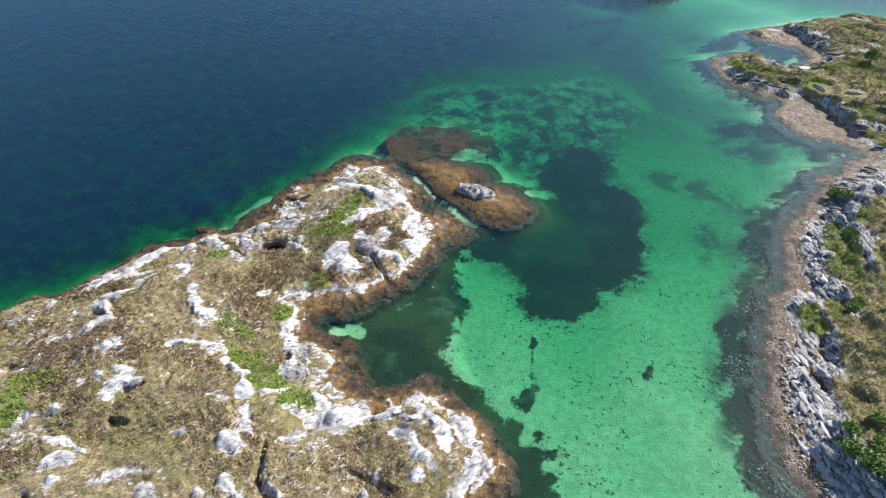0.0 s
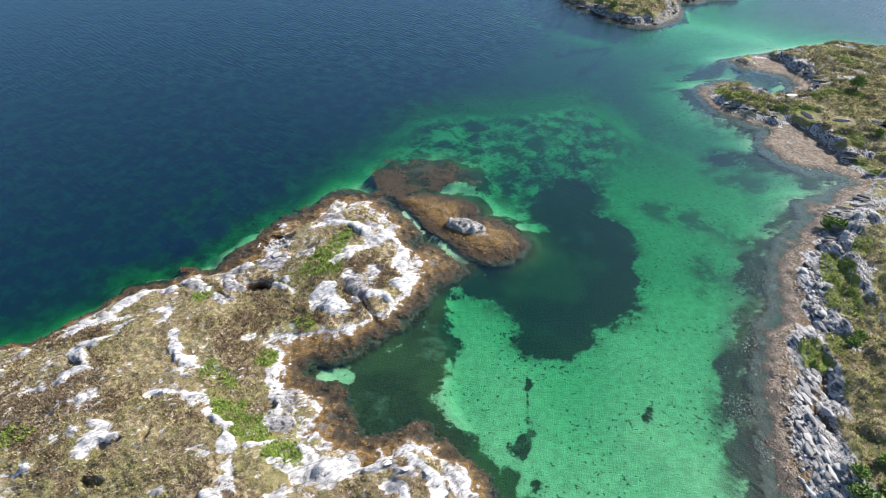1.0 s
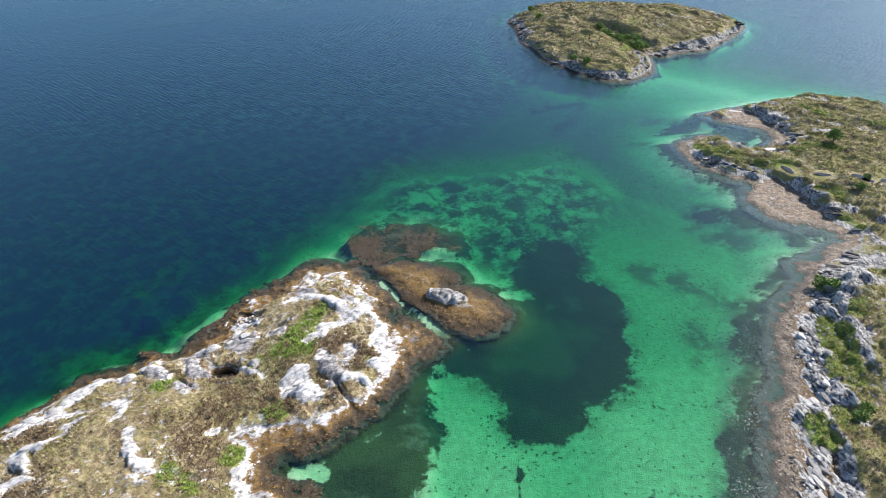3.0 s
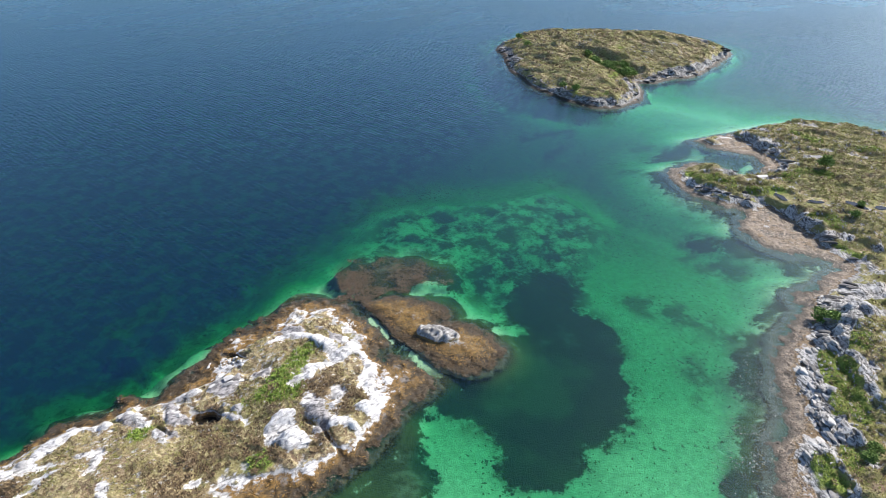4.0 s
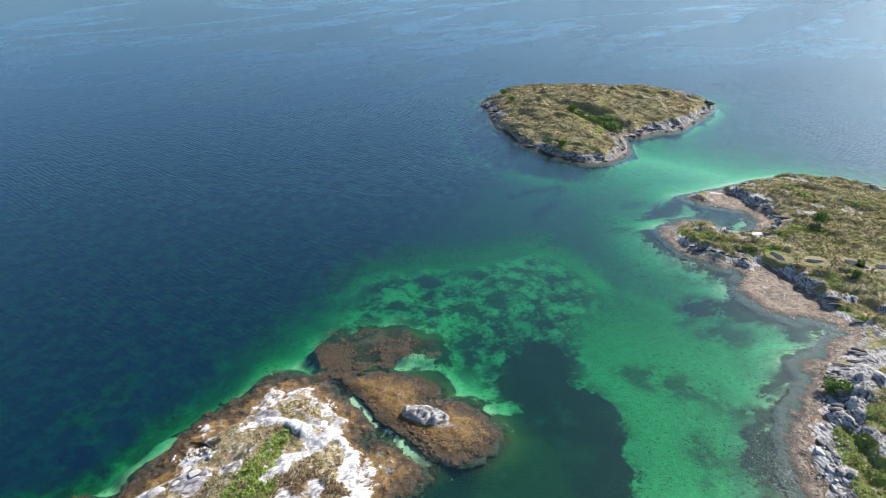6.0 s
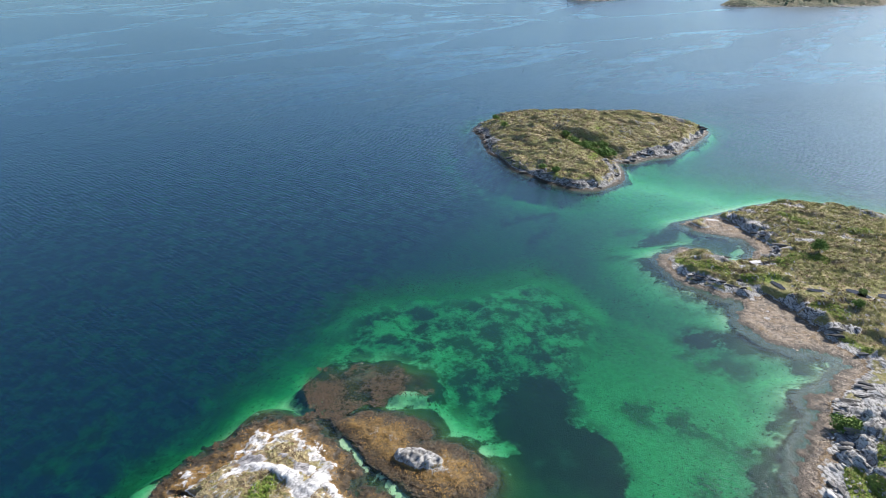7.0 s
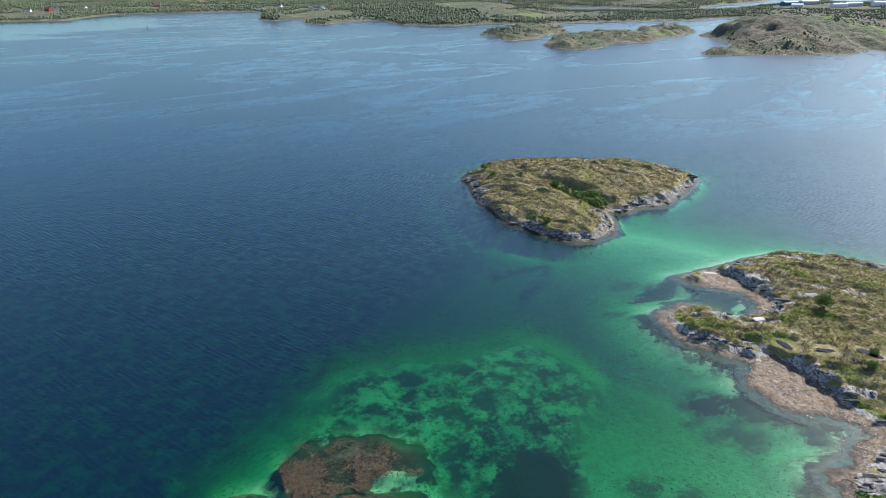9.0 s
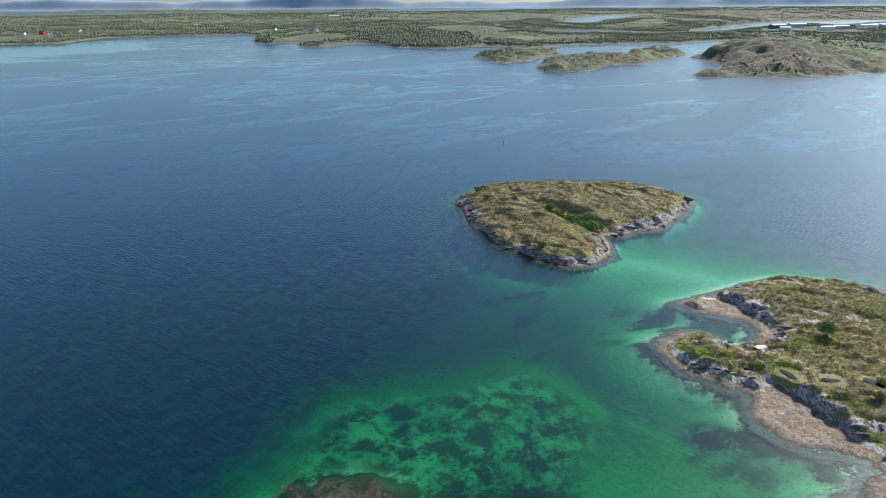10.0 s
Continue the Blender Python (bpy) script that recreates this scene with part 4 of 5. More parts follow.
def sprays(name, x, y, z, width, tall, leaves, material, seed, label, category):
    """Tufts of thin leaves in one mesh, each leaf a bent blade of two quads."""
    rng = np.random.default_rng(seed)
    n = len(x) * leaves
    bx, by, bz = (np.repeat(v, leaves) for v in (x, y, z))
    w, t = np.repeat(width, leaves), np.repeat(tall, leaves)
    ang, lean = rng.uniform(0, 6.283, n), rng.uniform(0.25, 1.0, n)
    ox, oy = rng.normal(0, 0.4, n) * w, rng.normal(0, 0.4, n) * w
    dx, dy = np.cos(ang), np.sin(ang)
    half = w * rng.uniform(0.10, 0.22, n)
    rows = []
    for k, (reach, rise, wide) in enumerate(((0, 0, 0.6), (0.5, 0.8, 1.0), (1.0, 0.9, 0.25))):
        cx, cy, cz = bx + ox + dx * reach * lean * w, by + oy + dy * reach * lean * w, bz + rise * t * (1.2 - 0.5 * lean)
        for sgn in (-1, 1):
            rows.append(np.stack([cx - dy * sgn * half * wide, cy + dx * sgn * half * wide, cz], -1))
    co = np.stack(rows, 1).reshape(-1, 3)
    f = np.array([[0, 1, 3, 2], [2, 3, 5, 4]])
    faces = (f[None] + (np.arange(n) * 6)[:, None, None]).reshape(-1, 4)
    return tagged(mesh_from(name, co, faces, {}, material, False), label, category, kind="stuff")


def dry(x, y):
    """True away from the ponds of the headland."""
    return bands(POND, x, y) < -1.5


def pick(height, box, count, seed, want):
    """Random places in a box where want(h, d, rock, lush) holds."""
    rng = np.random.default_rng(seed)
    x, y = rng.uniform(box[0], box[2], count), rng.uniform(box[1], box[3], count)
    h, d, rock, lush = height(x, y)
    k = want(h, d, rock, lush) & dry(x, y)
    return x[k], y[k], h[k], rng


HEATHER = plain_material("heather", (0.045, 0.03, 0.02), (0.20, 0.14, 0.075), 0.95, 2.0, True)
STRAW = plain_material("dry_grass", (0.17, 0.13, 0.068), (0.40, 0.33, 0.20), 0.9, 2.0, True)
MOSS = plain_material("green_grass", (0.11, 0.112, 0.028), (0.29, 0.275, 0.09), 0.9, 1.0, True)
FERN = plain_material("fern_leaves", (0.07, 0.12, 0.016), (0.24, 0.31, 0.06), 0.7, 1.0, True)
WRACK = plain_material("wrack", (0.04, 0.023, 0.007), (0.24, 0.135, 0.028), 0.55, 1.5, True, 0.4)
WRACK_WET = plain_material("wet_wrack", (0.012, 0.009, 0.005), (0.095, 0.058, 0.02), 0.4, 1.5, True, 0.5)
SHINGLE = plain_material("shore_stones", (0.05, 0.04, 0.034), (0.34, 0.27, 0.21), 0.85, 1.5, True)
WET_SHINGLE = plain_material("wet_stones", (0.03, 0.025, 0.022), (0.25, 0.20, 0.165), 0.6, 1.5, True, 0.4)
PALE_SHINGLE = plain_material("flat_stones", (0.20, 0.155, 0.115), (0.52, 0.43, 0.34), 0.85, 1.5, True)
BOULDER = plain_material("grey_boulder", (0.085, 0.079, 0.074), (0.38, 0.36, 0.34), 0.85, 2.0, False, 0.3, 0.05)
PALE_STONE = plain_material("pale_granite", (0.30, 0.285, 0.27), (0.58, 0.555, 0.53), 0.85, 1.5, False, 0.3, 0.05)
BARK = plain_material("bark", (0.05, 0.04, 0.03), (0.15, 0.12, 0.09), 0.9, 6.0)
LEAVES = plain_material("leaves", (0.055, 0.10, 0.02), (0.19, 0.27, 0.065), 0.7, 1.0, True)
# far leaves: greens lightened, so some haze is painted into the colour
FAR_TREES = plain_material("hazed_leaves", (0.065, 0.085, 0.052), (0.135, 0.16, 0.092), 0.9, 0.1, True)

VIEW = (-86, 26, 10, 112)
x, y, z, rng = pick(near_height, VIEW, 150000, 1, lambda h, d, r, l: (h > 1.6) & (r < -0.35))
n = len(x)
k = rng.random(n)
patch = rough(x, y, 7, 91, 3)
heather = (k < 0.30 + 0.35 * patch)
grass = ~heather & (k < 0.55)
moss = ~heather & ~grass & (patch < 0.2) & (k < 0.8)
w = rng.uniform(0.05, 0.24, n) * (1 + 0.5 * patch)
sprays("heather", x[heather], y[heather], z[heather], 1.7 * w[heather], 1.1 * w[heather], 6, HEATHER, 2, "low brown heather clumps over the heath", "heather")
sprays("dry_grass", x[grass], y[grass], z[grass], 1.8 * w[grass], 1.5 * w[grass], 4, STRAW, 3, "pale dry grass tufts over the heath", "grass")
sprays("green_grass", x[moss], y[moss], z[moss], 1.8 * w[moss], 1.2 * w[moss], 4, MOSS, 4, "olive green grass tufts over the heath", "grass")
x, y, z, rng = pick(near_height, VIEW, 60000, 5, lambda h, d, r, l: (h > 1.2) & (r < -0.1) & (l > 0.6))
w = rng.uniform(0.2, 0.5, len(x))
sprays("fern", x, y, z, w, 1.2 * w, 7, FERN, 6, "bright green ferns in a sheltered hollow", "ferns")
x, y, z, rng = pick(near_height, VIEW, 14000, 7, lambda h, d, r, l: (h > 0.3) & (h < 0.8) & (d < 9))
w = rng.uniform(0.08, 0.26, len(x))
sprays("seaweed", x, y, z, 2.2 * w, 0.4 * w, 5, WRACK, 8, "ochre brown wrack lying on the tidal rock", "seaweed")
x, y, z, rng = pick(near_height, VIEW, 70000, 9, lambda h, d, r, l: (h > -0.12) & (h < 0.25) & (d < 6))
w = rng.uniform(0.08, 0.26, len(x))
sprays("seaweed", x, y, np.maximum(z, -0.04), 2.2 * w, 0.5 * w, 4, WRACK_WET, 10, "wet dark seaweed at the water's edge", "seaweed")
box = (-20, 87, 14, 113)
x, y, z, rng = pick(skerry_height, box, 5000, 11, lambda h, d, r, l: (h > 0.25) & (h < 1.3) & (r < -0.3))
w = rng.uniform(0.08, 0.26, len(x))
sprays("seaweed", x, y, z, 2.2 * w, 0.4 * w, 5, WRACK, 12, "ochre brown wrack covering the skerry", "seaweed")
x, y, z, rng = pick(skerry_height, box, 22000, 13, lambda h, d, r, l: (h > -0.12) & (h < 0.36))
w = rng.uniform(0.08, 0.26, len(x))
sprays("seaweed", x, y, np.maximum(z, -0.04), 2.2 * w, 0.5 * w, 4, WRACK_WET, 14, "wet dark seaweed at the water's edge", "seaweed")
# kelp awash on the reef
rng = np.random.default_rng(15)
x, y = rng.uniform(-24, 5, 40000), rng.uniform(109, 130, 40000)
k = (reef_top(x, y) > -0.5) & (0.6 * rough(x, y, 3, 77, 3) + 0.07 * (119 - y) - 0.035 * (x + 8) > rng.uniform(-0.1, 3.2, len(x)))
x, y = x[k], y[k]
w = rng.uniform(0.07, 0.2, len(x))
sprays("kelp", x, y, np.full(len(x), -0.03), 2.6 * w, 0.8 * w, 5, WRACK_WET, 16, "brown kelp heads breaking the surface", "seaweed")

# east shore: shingle, wrack and boulders
SHORE = (42, 36, 100, 192)
x, y, z, rng = pick(east_height, SHORE, 40000, 17, lambda h, d, r, l: (d > -1) & (h > 0.0) & (h < 0.62))
k = rng.random(len(x)) < np.where(y > 116, 1.0, 0.12 + 0.88 * ramp(z + 0.2 * rough(x, y, 3, 98), 0.12, 0.36))
x, y, z = x[k], y[k], z[k]
w = rng.uniform(0.06, 0.2, len(x))
k = y < 116
clumps("shore_stones", x[k], y[k], z[k], w[k], 0.5 * w[k], 0.3, SHINGLE, 18, "pinkish stones and dark weed on the tidal shore", "stones")
k = ~k
clumps("shore_stones", x[k], y[k], z[k], 0.8 * w[k], 0.35 * w[k], 0.3, PALE_SHINGLE, 118, "pale tan stones and dry weed on a tidal flat", "stones")
x, y, z, rng = pick(east_height, (40, 36, 66, 96), 30000, 19, lambda h, d, r, l: (d > -5.5) & (d < 0.5))
k = rough(x, y, 3, 79, 3) > rng.uniform(0.0, 2.0, len(x)) - 0.06 * np.interp(x, [40, 50], [0, 4])
x, y = x[k], y[k]
w = rng.uniform(0.05, 0.15, len(x))
clumps("shore_stones", x, y, np.full(len(x), -0.04), w, 0.45 * w, 0.35, WET_SHINGLE, 20, "stones half covered by shallow water", "stones")
x, y, z, rng = pick(east_height, (42, 36, 130, 200), 80000, 21, lambda h, d, r, l: (h > 1.7) & (r < -0.3))
n = len(x)
k = rng.random(n)
patch = rough(x, y, 7, 92, 3)
w = rng.uniform(0.14, 0.38, n)
heather, grass = k < 0.16 + 0.2 * patch, (k > 0.30) & (k < 0.48)
moss = k > 0.48
sprays("heather", x[heather], y[heather], z[heather], 1.4 * w[heather], 0.9 * w[heather], 6, HEATHER, 22, "low brown heather clumps over the headland", "heather")
sprays("dry_grass", x[grass], y[grass], z[grass], 1.3 * w[grass], w[grass], 5, STRAW, 23, "pale dry grass tufts over the headland", "grass")
sprays("green_grass", x[moss], y[moss], z[moss], 1.3 * w[moss], w[moss], 5, MOSS, 24, "olive green grass tufts over the headland", "grass")
x, y, z, rng = pick(east_height, (42, 36, 130, 200), 90000, 25, lambda h, d, r, l: (h > 1.3) & (r < 0.0) & (l > 0.2))
w = rng.uniform(0.12, 0.34, len(x))
sprays("fern", x, y, z, w, 1.1 * w, 6, FERN, 26, "bright green grass and ferns below the cliff", "ferns")
x, y, z, rng = pick(isle_height, (12, 208, 120, 310), 20000, 27, lambda h, d, r, l: (h > 2.2) & (r < -0.1))
w = rng.uniform(0.2, 0.5, len(x))
k = rng.random(len(x)) < 0.5
sprays("heather", x[k], y[k], z[k], 1.4 * w[k], 0.8 * w[k], 6, HEATHER, 28, "low brown heather clumps over the small island", "heather")
k = ~k
j = k & (rng.random(len(x)) < 0.2)
sprays("dry_grass", x[j], y[j], z[j], 1.3 * w[j], w[j], 4, STRAW, 29, "pale dry grass tufts over the small island", "grass")
j = k & ~j
sprays("green_grass", x[j], y[j], z[j], 1.3 * w[j], w[j], 4, MOSS, 30, "olive green grass tufts over the small island", "grass")


def stone_mesh(name, seed, material, level=2):
    rng = np.random.default_rng(seed)
    co, fa = ico(level)
    co = co * (1 + 0.05 * rng.uniform(-1, 1, (len(co), 1)))
    for _ in range(13):
        d = rng.normal(0, 1, 3)
        d /= np.linalg.norm(d)
        over = co @ d - rng.uniform(0.48, 0.78)
        co = co - np.maximum(over, 0)[:, None] * d
    ob = mesh_from(name, co * (1.0, 0.75, 0.6), fa, {}, material, False)
    me = ob.data
    bpy.data.objects.remove(ob)
    return me


STONES = [stone_mesh("boulder", 40 + i, BOULDER) for i in range(6)]
PALE_STONES = [stone_mesh("boulder", 50 + i, PALE_STONE) for i in range(4)]


def boulders(parent, meshes, x, y, z, size, rng):
    for px, py, pz, s in zip(x, y, z, size):
        ob = new("boulder", meshes[int(rng.integers(len(meshes)))])
        ob.parent = parent
        ob.matrix_basis = pose(px, py, pz + 0.15 * s, rng.uniform(-20, 20), rng.uniform(-20, 20), rng.uniform(0, 360)) @ Matrix.Diagonal((s, s, s, 1))


x, y, z, rng = pick(east_height, (44, 36, 78, 112), 16000, 31, lambda h, d, r, l: (h > 0.45) & (h < 2.2) & (d > 3.5) & (d < 11))
k = rough(x, y, 6, 94, 2) > 0.05
x, y, z = x[k][:280], y[k][:280], z[k][:280]
boulders(east_island, STONES, x, y, z, rng.uniform(0.18, 0.55, len(x)) ** 1.0, rng)
x, y, z, rng = pick(near_height, (-30, 45, -22, 56), 300, 33, lambda h, d, r, l: (h > 0.6))
boulders(near_island, STONES, x[:60], y[:60], z[:60], rng.uniform(0.12, 0.4, 60), rng)
x, y, z, rng = pick(near_height, (-42, 88.5, -35, 91), 80, 34, lambda h, d, r, l: (h > 0.4))
boulders(near_island, PALE_STONES, x[:40], y[:40], z[:40], rng.uniform(0.15, 0.5, 40), rng)
x, y, z, rng = pick(near_height, (-39, 75.8, -37, 77.6), 40, 35, lambda h, d, r, l: h > -5)
boulders(near_island, PALE_STONES, x[:7], y[:7], z[:7], rng.uniform(0.15, 0.3, 7), rng)
x, y, z, rng = pick(isle_height, (12, 208, 120, 280), 9000, 36, lambda h, d, r, l: (d > 2) & (d < 5) & (h > 0.5))
boulders(isle_island, STONES, x[:50], y[:50], z[:50], rng.uniform(0.3, 0.8, 50), rng)


def slabs(name, parent, meshes, x, y, z, across, along, tall, heading, rng):
    """Long tilted blocks of bedrock set into the ground."""
    for i in range(len(x)):
        ob = new(name, meshes[int(rng.integers(len(meshes)))])
        ob.parent = parent
        ob.matrix_basis = pose(x[i], y[i], z[i] - 0.1 * tall[i], rng.uniform(-10, 10), rng.uniform(-12, 6), heading + rng.uniform(-12, 12)) @ Matrix.Diagonal((along[i], across[i] / 0.75, tall[i] / 0.6, 1))


DARK_STONE = plain_material("dark_schist", (0.025, 0.023, 0.022), (0.16, 0.15, 0.14), 0.85, 1.0, False, 0.3, 0.05)
DARK_SLABS = [stone_mesh("rock_slab", 90 + i, DARK_STONE, 3) for i in range(5)]
SLABS = [stone_mesh("rock_slab", 70 + i, BOULDER, 3) for i in range(6)]
PALE_SLABS = [stone_mesh("rock_slab", 80 + i, PALE_STONE, 3) for i in range(6)]
x, y, z, rng = pick(east_height, (44, 34, 72, 96), 3000, 37, lambda h, d, r, l: (d > 5) & (d < 9) & (h > 0.6) & (l < 0.0))
n = min(120, len(x))
slabs("rock_slab", east_island, SLABS, x[:n], y[:n], z[:n], rng.uniform(0.4, 0.8, n), rng.uniform(0.7, 1.7, n), rng.uniform(0.15, 0.35, n), -80, rng)
x, y, z, rng = pick(east_height, (64, 96, 130, 200), 6000, 38, lambda h, d, r, l: (d > 1.5) & (d < 7) & (h > 1.1) & (l < 0.0) & (r > 0.2))
n = min(45, len(x))
slabs("rock_slab", east_island, DARK_SLABS, x[:n], y[:n], z[:n], rng.uniform(0.3, 0.7, n), rng.uniform(0.8, 2.4, n), rng.uniform(0.25, 0.55, n), -23, rng)
x, y, z, rng = pick(near_height, (-72, 32, 6, 98), 9000, 39, lambda h, d, r, l: (r > 0.45) & (h > 1.0))
n = min(50, len(x))
slabs("rock_slab", near_island, PALE_SLABS, x[:n], y[:n], z[:n], rng.uniform(0.3, 0.7, n), rng.uniform(0.5, 1.3, n), rng.uniform(0.15, 0.3, n), 35, rng)
x, y, z, rng = pick(isle_height, (12, 208, 120, 330), 9000, 40, lambda h, d, r, l: (d > 0.8) & (d < 4) & (h > 0.4))
n = min(120, len(x))
slabs("rock_slab", isle_island, DARK_SLABS, x[:n], y[:n], z[:n], rng.uniform(0.3, 0.8, n), rng.uniform(0.9, 2.4, n), rng.uniform(0.25, 0.6, n), -25, rng)

for px, py, along, across, heading in ((84, 161, 5.0, 0.9, 0), (84, 189.5, 4.2, 0.6, -20), (89, 184.5, 5.0, 0.7, -22), (86.5, 138, 2.2, 0.9, -20)):
    pz = float(east_height(np.array([float(px)]), np.array([float(py)]))[0][0])
    slabs("rock_slab", east_island, PALE_SLABS, [px], [py], [pz], [across], [along], [0.22], heading, np.random.default_rng(int(px * 10)))

# ---- ponds and the dark pool ----


def pond(px, py, pz, rx, ry, turn, label):
    bm = bmesh.new()
    rng = random.Random(int(px * 7))
    vs = []
    for i in range(28):
        t = i / 28 * 2 * math.pi
        r = 1 + 0.16 * math.sin(2 * t + px) + 0.12 * math.sin(3 * t + py) + 0.05 * rng.uniform(-1, 1)
        vs.append(bm.verts.new((rx * r * math.cos(t), ry * r * math.sin(t), 0)))
    bm.faces.new(vs)
    me = bpy.data.meshes.new("pond")
    bm.to_mesh(me)
    me.attributes.new("depth", "FLOAT", "POINT").data.foreach_set("value", [1.4] * 28)
    me.materials.append(POND_WATER)
    ob = new("pond", me)
    ob.matrix_basis = pose(px, py, pz, 0, 0, turn)
    return tagged(ob, label, "pond", kind="structure")


def pond_material():
    n = Nodes("peat_water")
    body = n.add("BsdfDiffuse", Color=(0.012, 0.010, 0.007))
    gloss = n.add("BsdfGlossy", Color=(1, 1, 1), Roughness=0.05, Normal=n.bump(n.noise(2.0, 2), 0.02, 0.3))
    return n.output(n.add("MixShader", Fac=n.math("MULTIPLY_ADD", n.math("POWER", n.add("LayerWeight", Blend=0.5).outputs["Facing"], 4.5), 0.85, 0.022), _1=body.outputs[0], _2=gloss.outputs[0]).outputs[0])


POND_WATER = pond_material()
for px, py, rx, ry, turn in ((82.6, 148.4, 1.9, 0.9, -70), (89.2, 144.5, 1.8, 0.7, -15), (97.1, 142.1, 2.3, 1.1, -40), (102.5, 140.5, 1.8, 0.9, -10)):
    pond(px, py, float(pond_level(px)) + 0.12, rx, ry, turn, "small dark pond in the heath reflecting the sky")
pond(-38, 76.8, float(near_height(np.array([-38.0]), np.array([76.8]))[0][0]) + 0.35, 2.4, 1.6, 20, "dark rock pool between pale boulders")

# ---- bushes and trees ----


def leafy(name, seed, tall, spread_r, leaves, trunk_r, label, category, leaf=0.22):
    """A bush or tree: an Empty, a trunk with limbs, and a crown of small leaves in uneven clumps."""
    rng = np.random.default_rng(seed)
    root = new(name)
    bm = bmesh.new()
    def limb(p0, p1, r0, r1):
        p0, p1 = Vector(p0), Vector(p1)
        m = Matrix.Translation((p0 + p1) / 2) @ (p1 - p0).to_track_quat("Z", "Y").to_matrix().to_4x4()
        bmesh.ops.create_cone(bm, segments=6, radius1=r0, radius2=r1, depth=(p1 - p0).length, matrix=m, cap_ends=True)
    fork = (0.04 * tall, 0.02 * tall, 0.4 * tall)
    limb((0, 0, -0.3), fork, trunk_r, 0.7 * trunk_r)
    centres = []
    for i in range(9):
        t = i * 2.4 + rng.uniform(-0.4, 0.4)
        r = spread_r * rng.uniform(0.25, 0.85)
        tip = (r * math.cos(t), r * math.sin(t), tall * rng.uniform(0.45, 0.9))
        limb(fork, tip, 0.5 * trunk_r, 0.15 * trunk_r)
        centres.append(tip)
    centres.append((0, 0, 0.9 * tall))
    me = bpy.data.meshes.new("trunk")
    bm.to_mesh(me)
    bm.free()
    me.materials.append(BARK)
    new("trunk", me).parent = root
    c = np.array(centres)[rng.integers(len(centres), size=leaves)]
    p = c + rng.normal(0, 1, (leaves, 3)) * np.array([0.30, 0.30, 0.22]) * spread_r
    p[:, 2] = np.maximum(p[:, 2], 0.12 * tall)
    u, v = rng.normal(0, 1, (leaves, 3)), rng.normal(0, 1, (leaves, 3))
    u /= np.linalg.norm(u, axis=1)[:, None]
    v -= (v * u).sum(1)[:, None] * u
    v /= np.linalg.norm(v, axis=1)[:, None]
    s = leaf * rng.uniform(0.6, 1.3, (leaves, 1))
    co = np.stack([p - u * s, p + v * s * 0.5, p + u * s, p - v * s * 0.5], 1).reshape(-1, 3)
    crown = mesh_from("crown", co, np.arange(leaves * 4).reshape(-1, 4), {}, LEAVES, False)
    crown.parent = root
    return tagged(root, label, category)


def plant(master, height, places, group, seed):
    rng = random.Random(seed)
    for i, (px, py, s) in enumerate(places):
        pz = float(height(np.array([float(px)]), np.array([float(py)]))[0][0])
        m = pose(px, py, pz - 0.1, 0, 0, rng.uniform(0, 360))
        if i == 0:
            master.scale = (s, s, s)
            master.matrix_basis = m @ Matrix.Diagonal((s, s, s, 1))
            ob = master
        else:
            ob = copy_thing(master, m)
            ob.scale = (s, s, s)
        tagged(ob, group=group)


bush = leafy("bush", 61, 1.8, 1.3, 1500, 0.08, "green leafy bush in a gully on the small island", "bush")
plant(bush, isle_height, [(53.7, 252, 1.3), (51.5, 256, 1.0), (55.7, 249, 1.2), (58.5, 250, 1.3), (61.1, 249.3, 1.1), (64, 248, 1.2), (64.7, 243, 1.6), (63, 240.4, 1.7), (61, 243, 1.3), (57.3, 243, 1.2), (59.5, 246, 1.1), (66, 241.5, 1.2), (26.5, 283, 0.9), (38.5, 227, 0.8), (42.7, 224, 0.9), (29.5, 273.4, 0.8)], "bushes in the gully", 62)
tree = leafy("tree", 63, 3.2, 1.7, 2600, 0.12, "small dark green tree standing alone on the headland", "tree", 0.2)
plant(tree, east_height, [(99.2, 162.2, 1.0)], "", 64)
shrub = leafy("bush", 65, 1.5, 1.2, 1500, 0.07, "low green bush at the foot of the rocks", "bush", 0.17)
plant(shrub, east_height, [(53, 44, 1.1), (55, 42, 1.3), (57, 45, 1.0), (54, 47, 0.9), (56, 39, 1.2), (59, 41, 1.0), (58, 49, 0.8), (61, 46, 1.1), (72, 104, 1.4), (73.5, 102.5, 1.2), (65, 73, 0.8), (63, 71, 0.9), (98, 142, 0.7), (94, 137, 0.9)], "bushes on the headland", 66)

# ---- far shore ----
ISLET_A = [(80, 949), (96, 913), (104, 858), (121, 849), (154, 890), (186, 937), (214, 961), (214, 1010), (177, 1025), (123, 1011)]
ISLET_B = [(149, 818), (147, 774), (163, 755), (188, 752), (215, 779), (241, 822), (275, 818), (314, 865), (353, 909), (391, 959), (384, 1011), (320, 977), (268, 902), (238, 889), (187, 903)]
HILL = [(297, 704), (311, 693), (349, 684), (389, 680), (417, 678), (455, 689), (490, 723), (507, 705), (591, 753), (729, 929), (680, 1103), (603, 1140), (425, 946), (370, 899), (379, 843), (346, 748)]
MAIN = [(-885, 1281), (-792, 1298), (-744, 1307), (-693, 1331), (-691, 1415), (-675, 1508), (-541, 1552), (-393, 1573), (-312, 1294), (-272, 1258), (-231, 1268), (-195, 1178), (-138, 1197), (-102, 1250), (-45, 1146), (-16, 1129), (59, 1096), (108, 1126), (200, 1102), (308, 1152), (472, 1187), (597, 1231), (672, 1174), (866, 1078)]
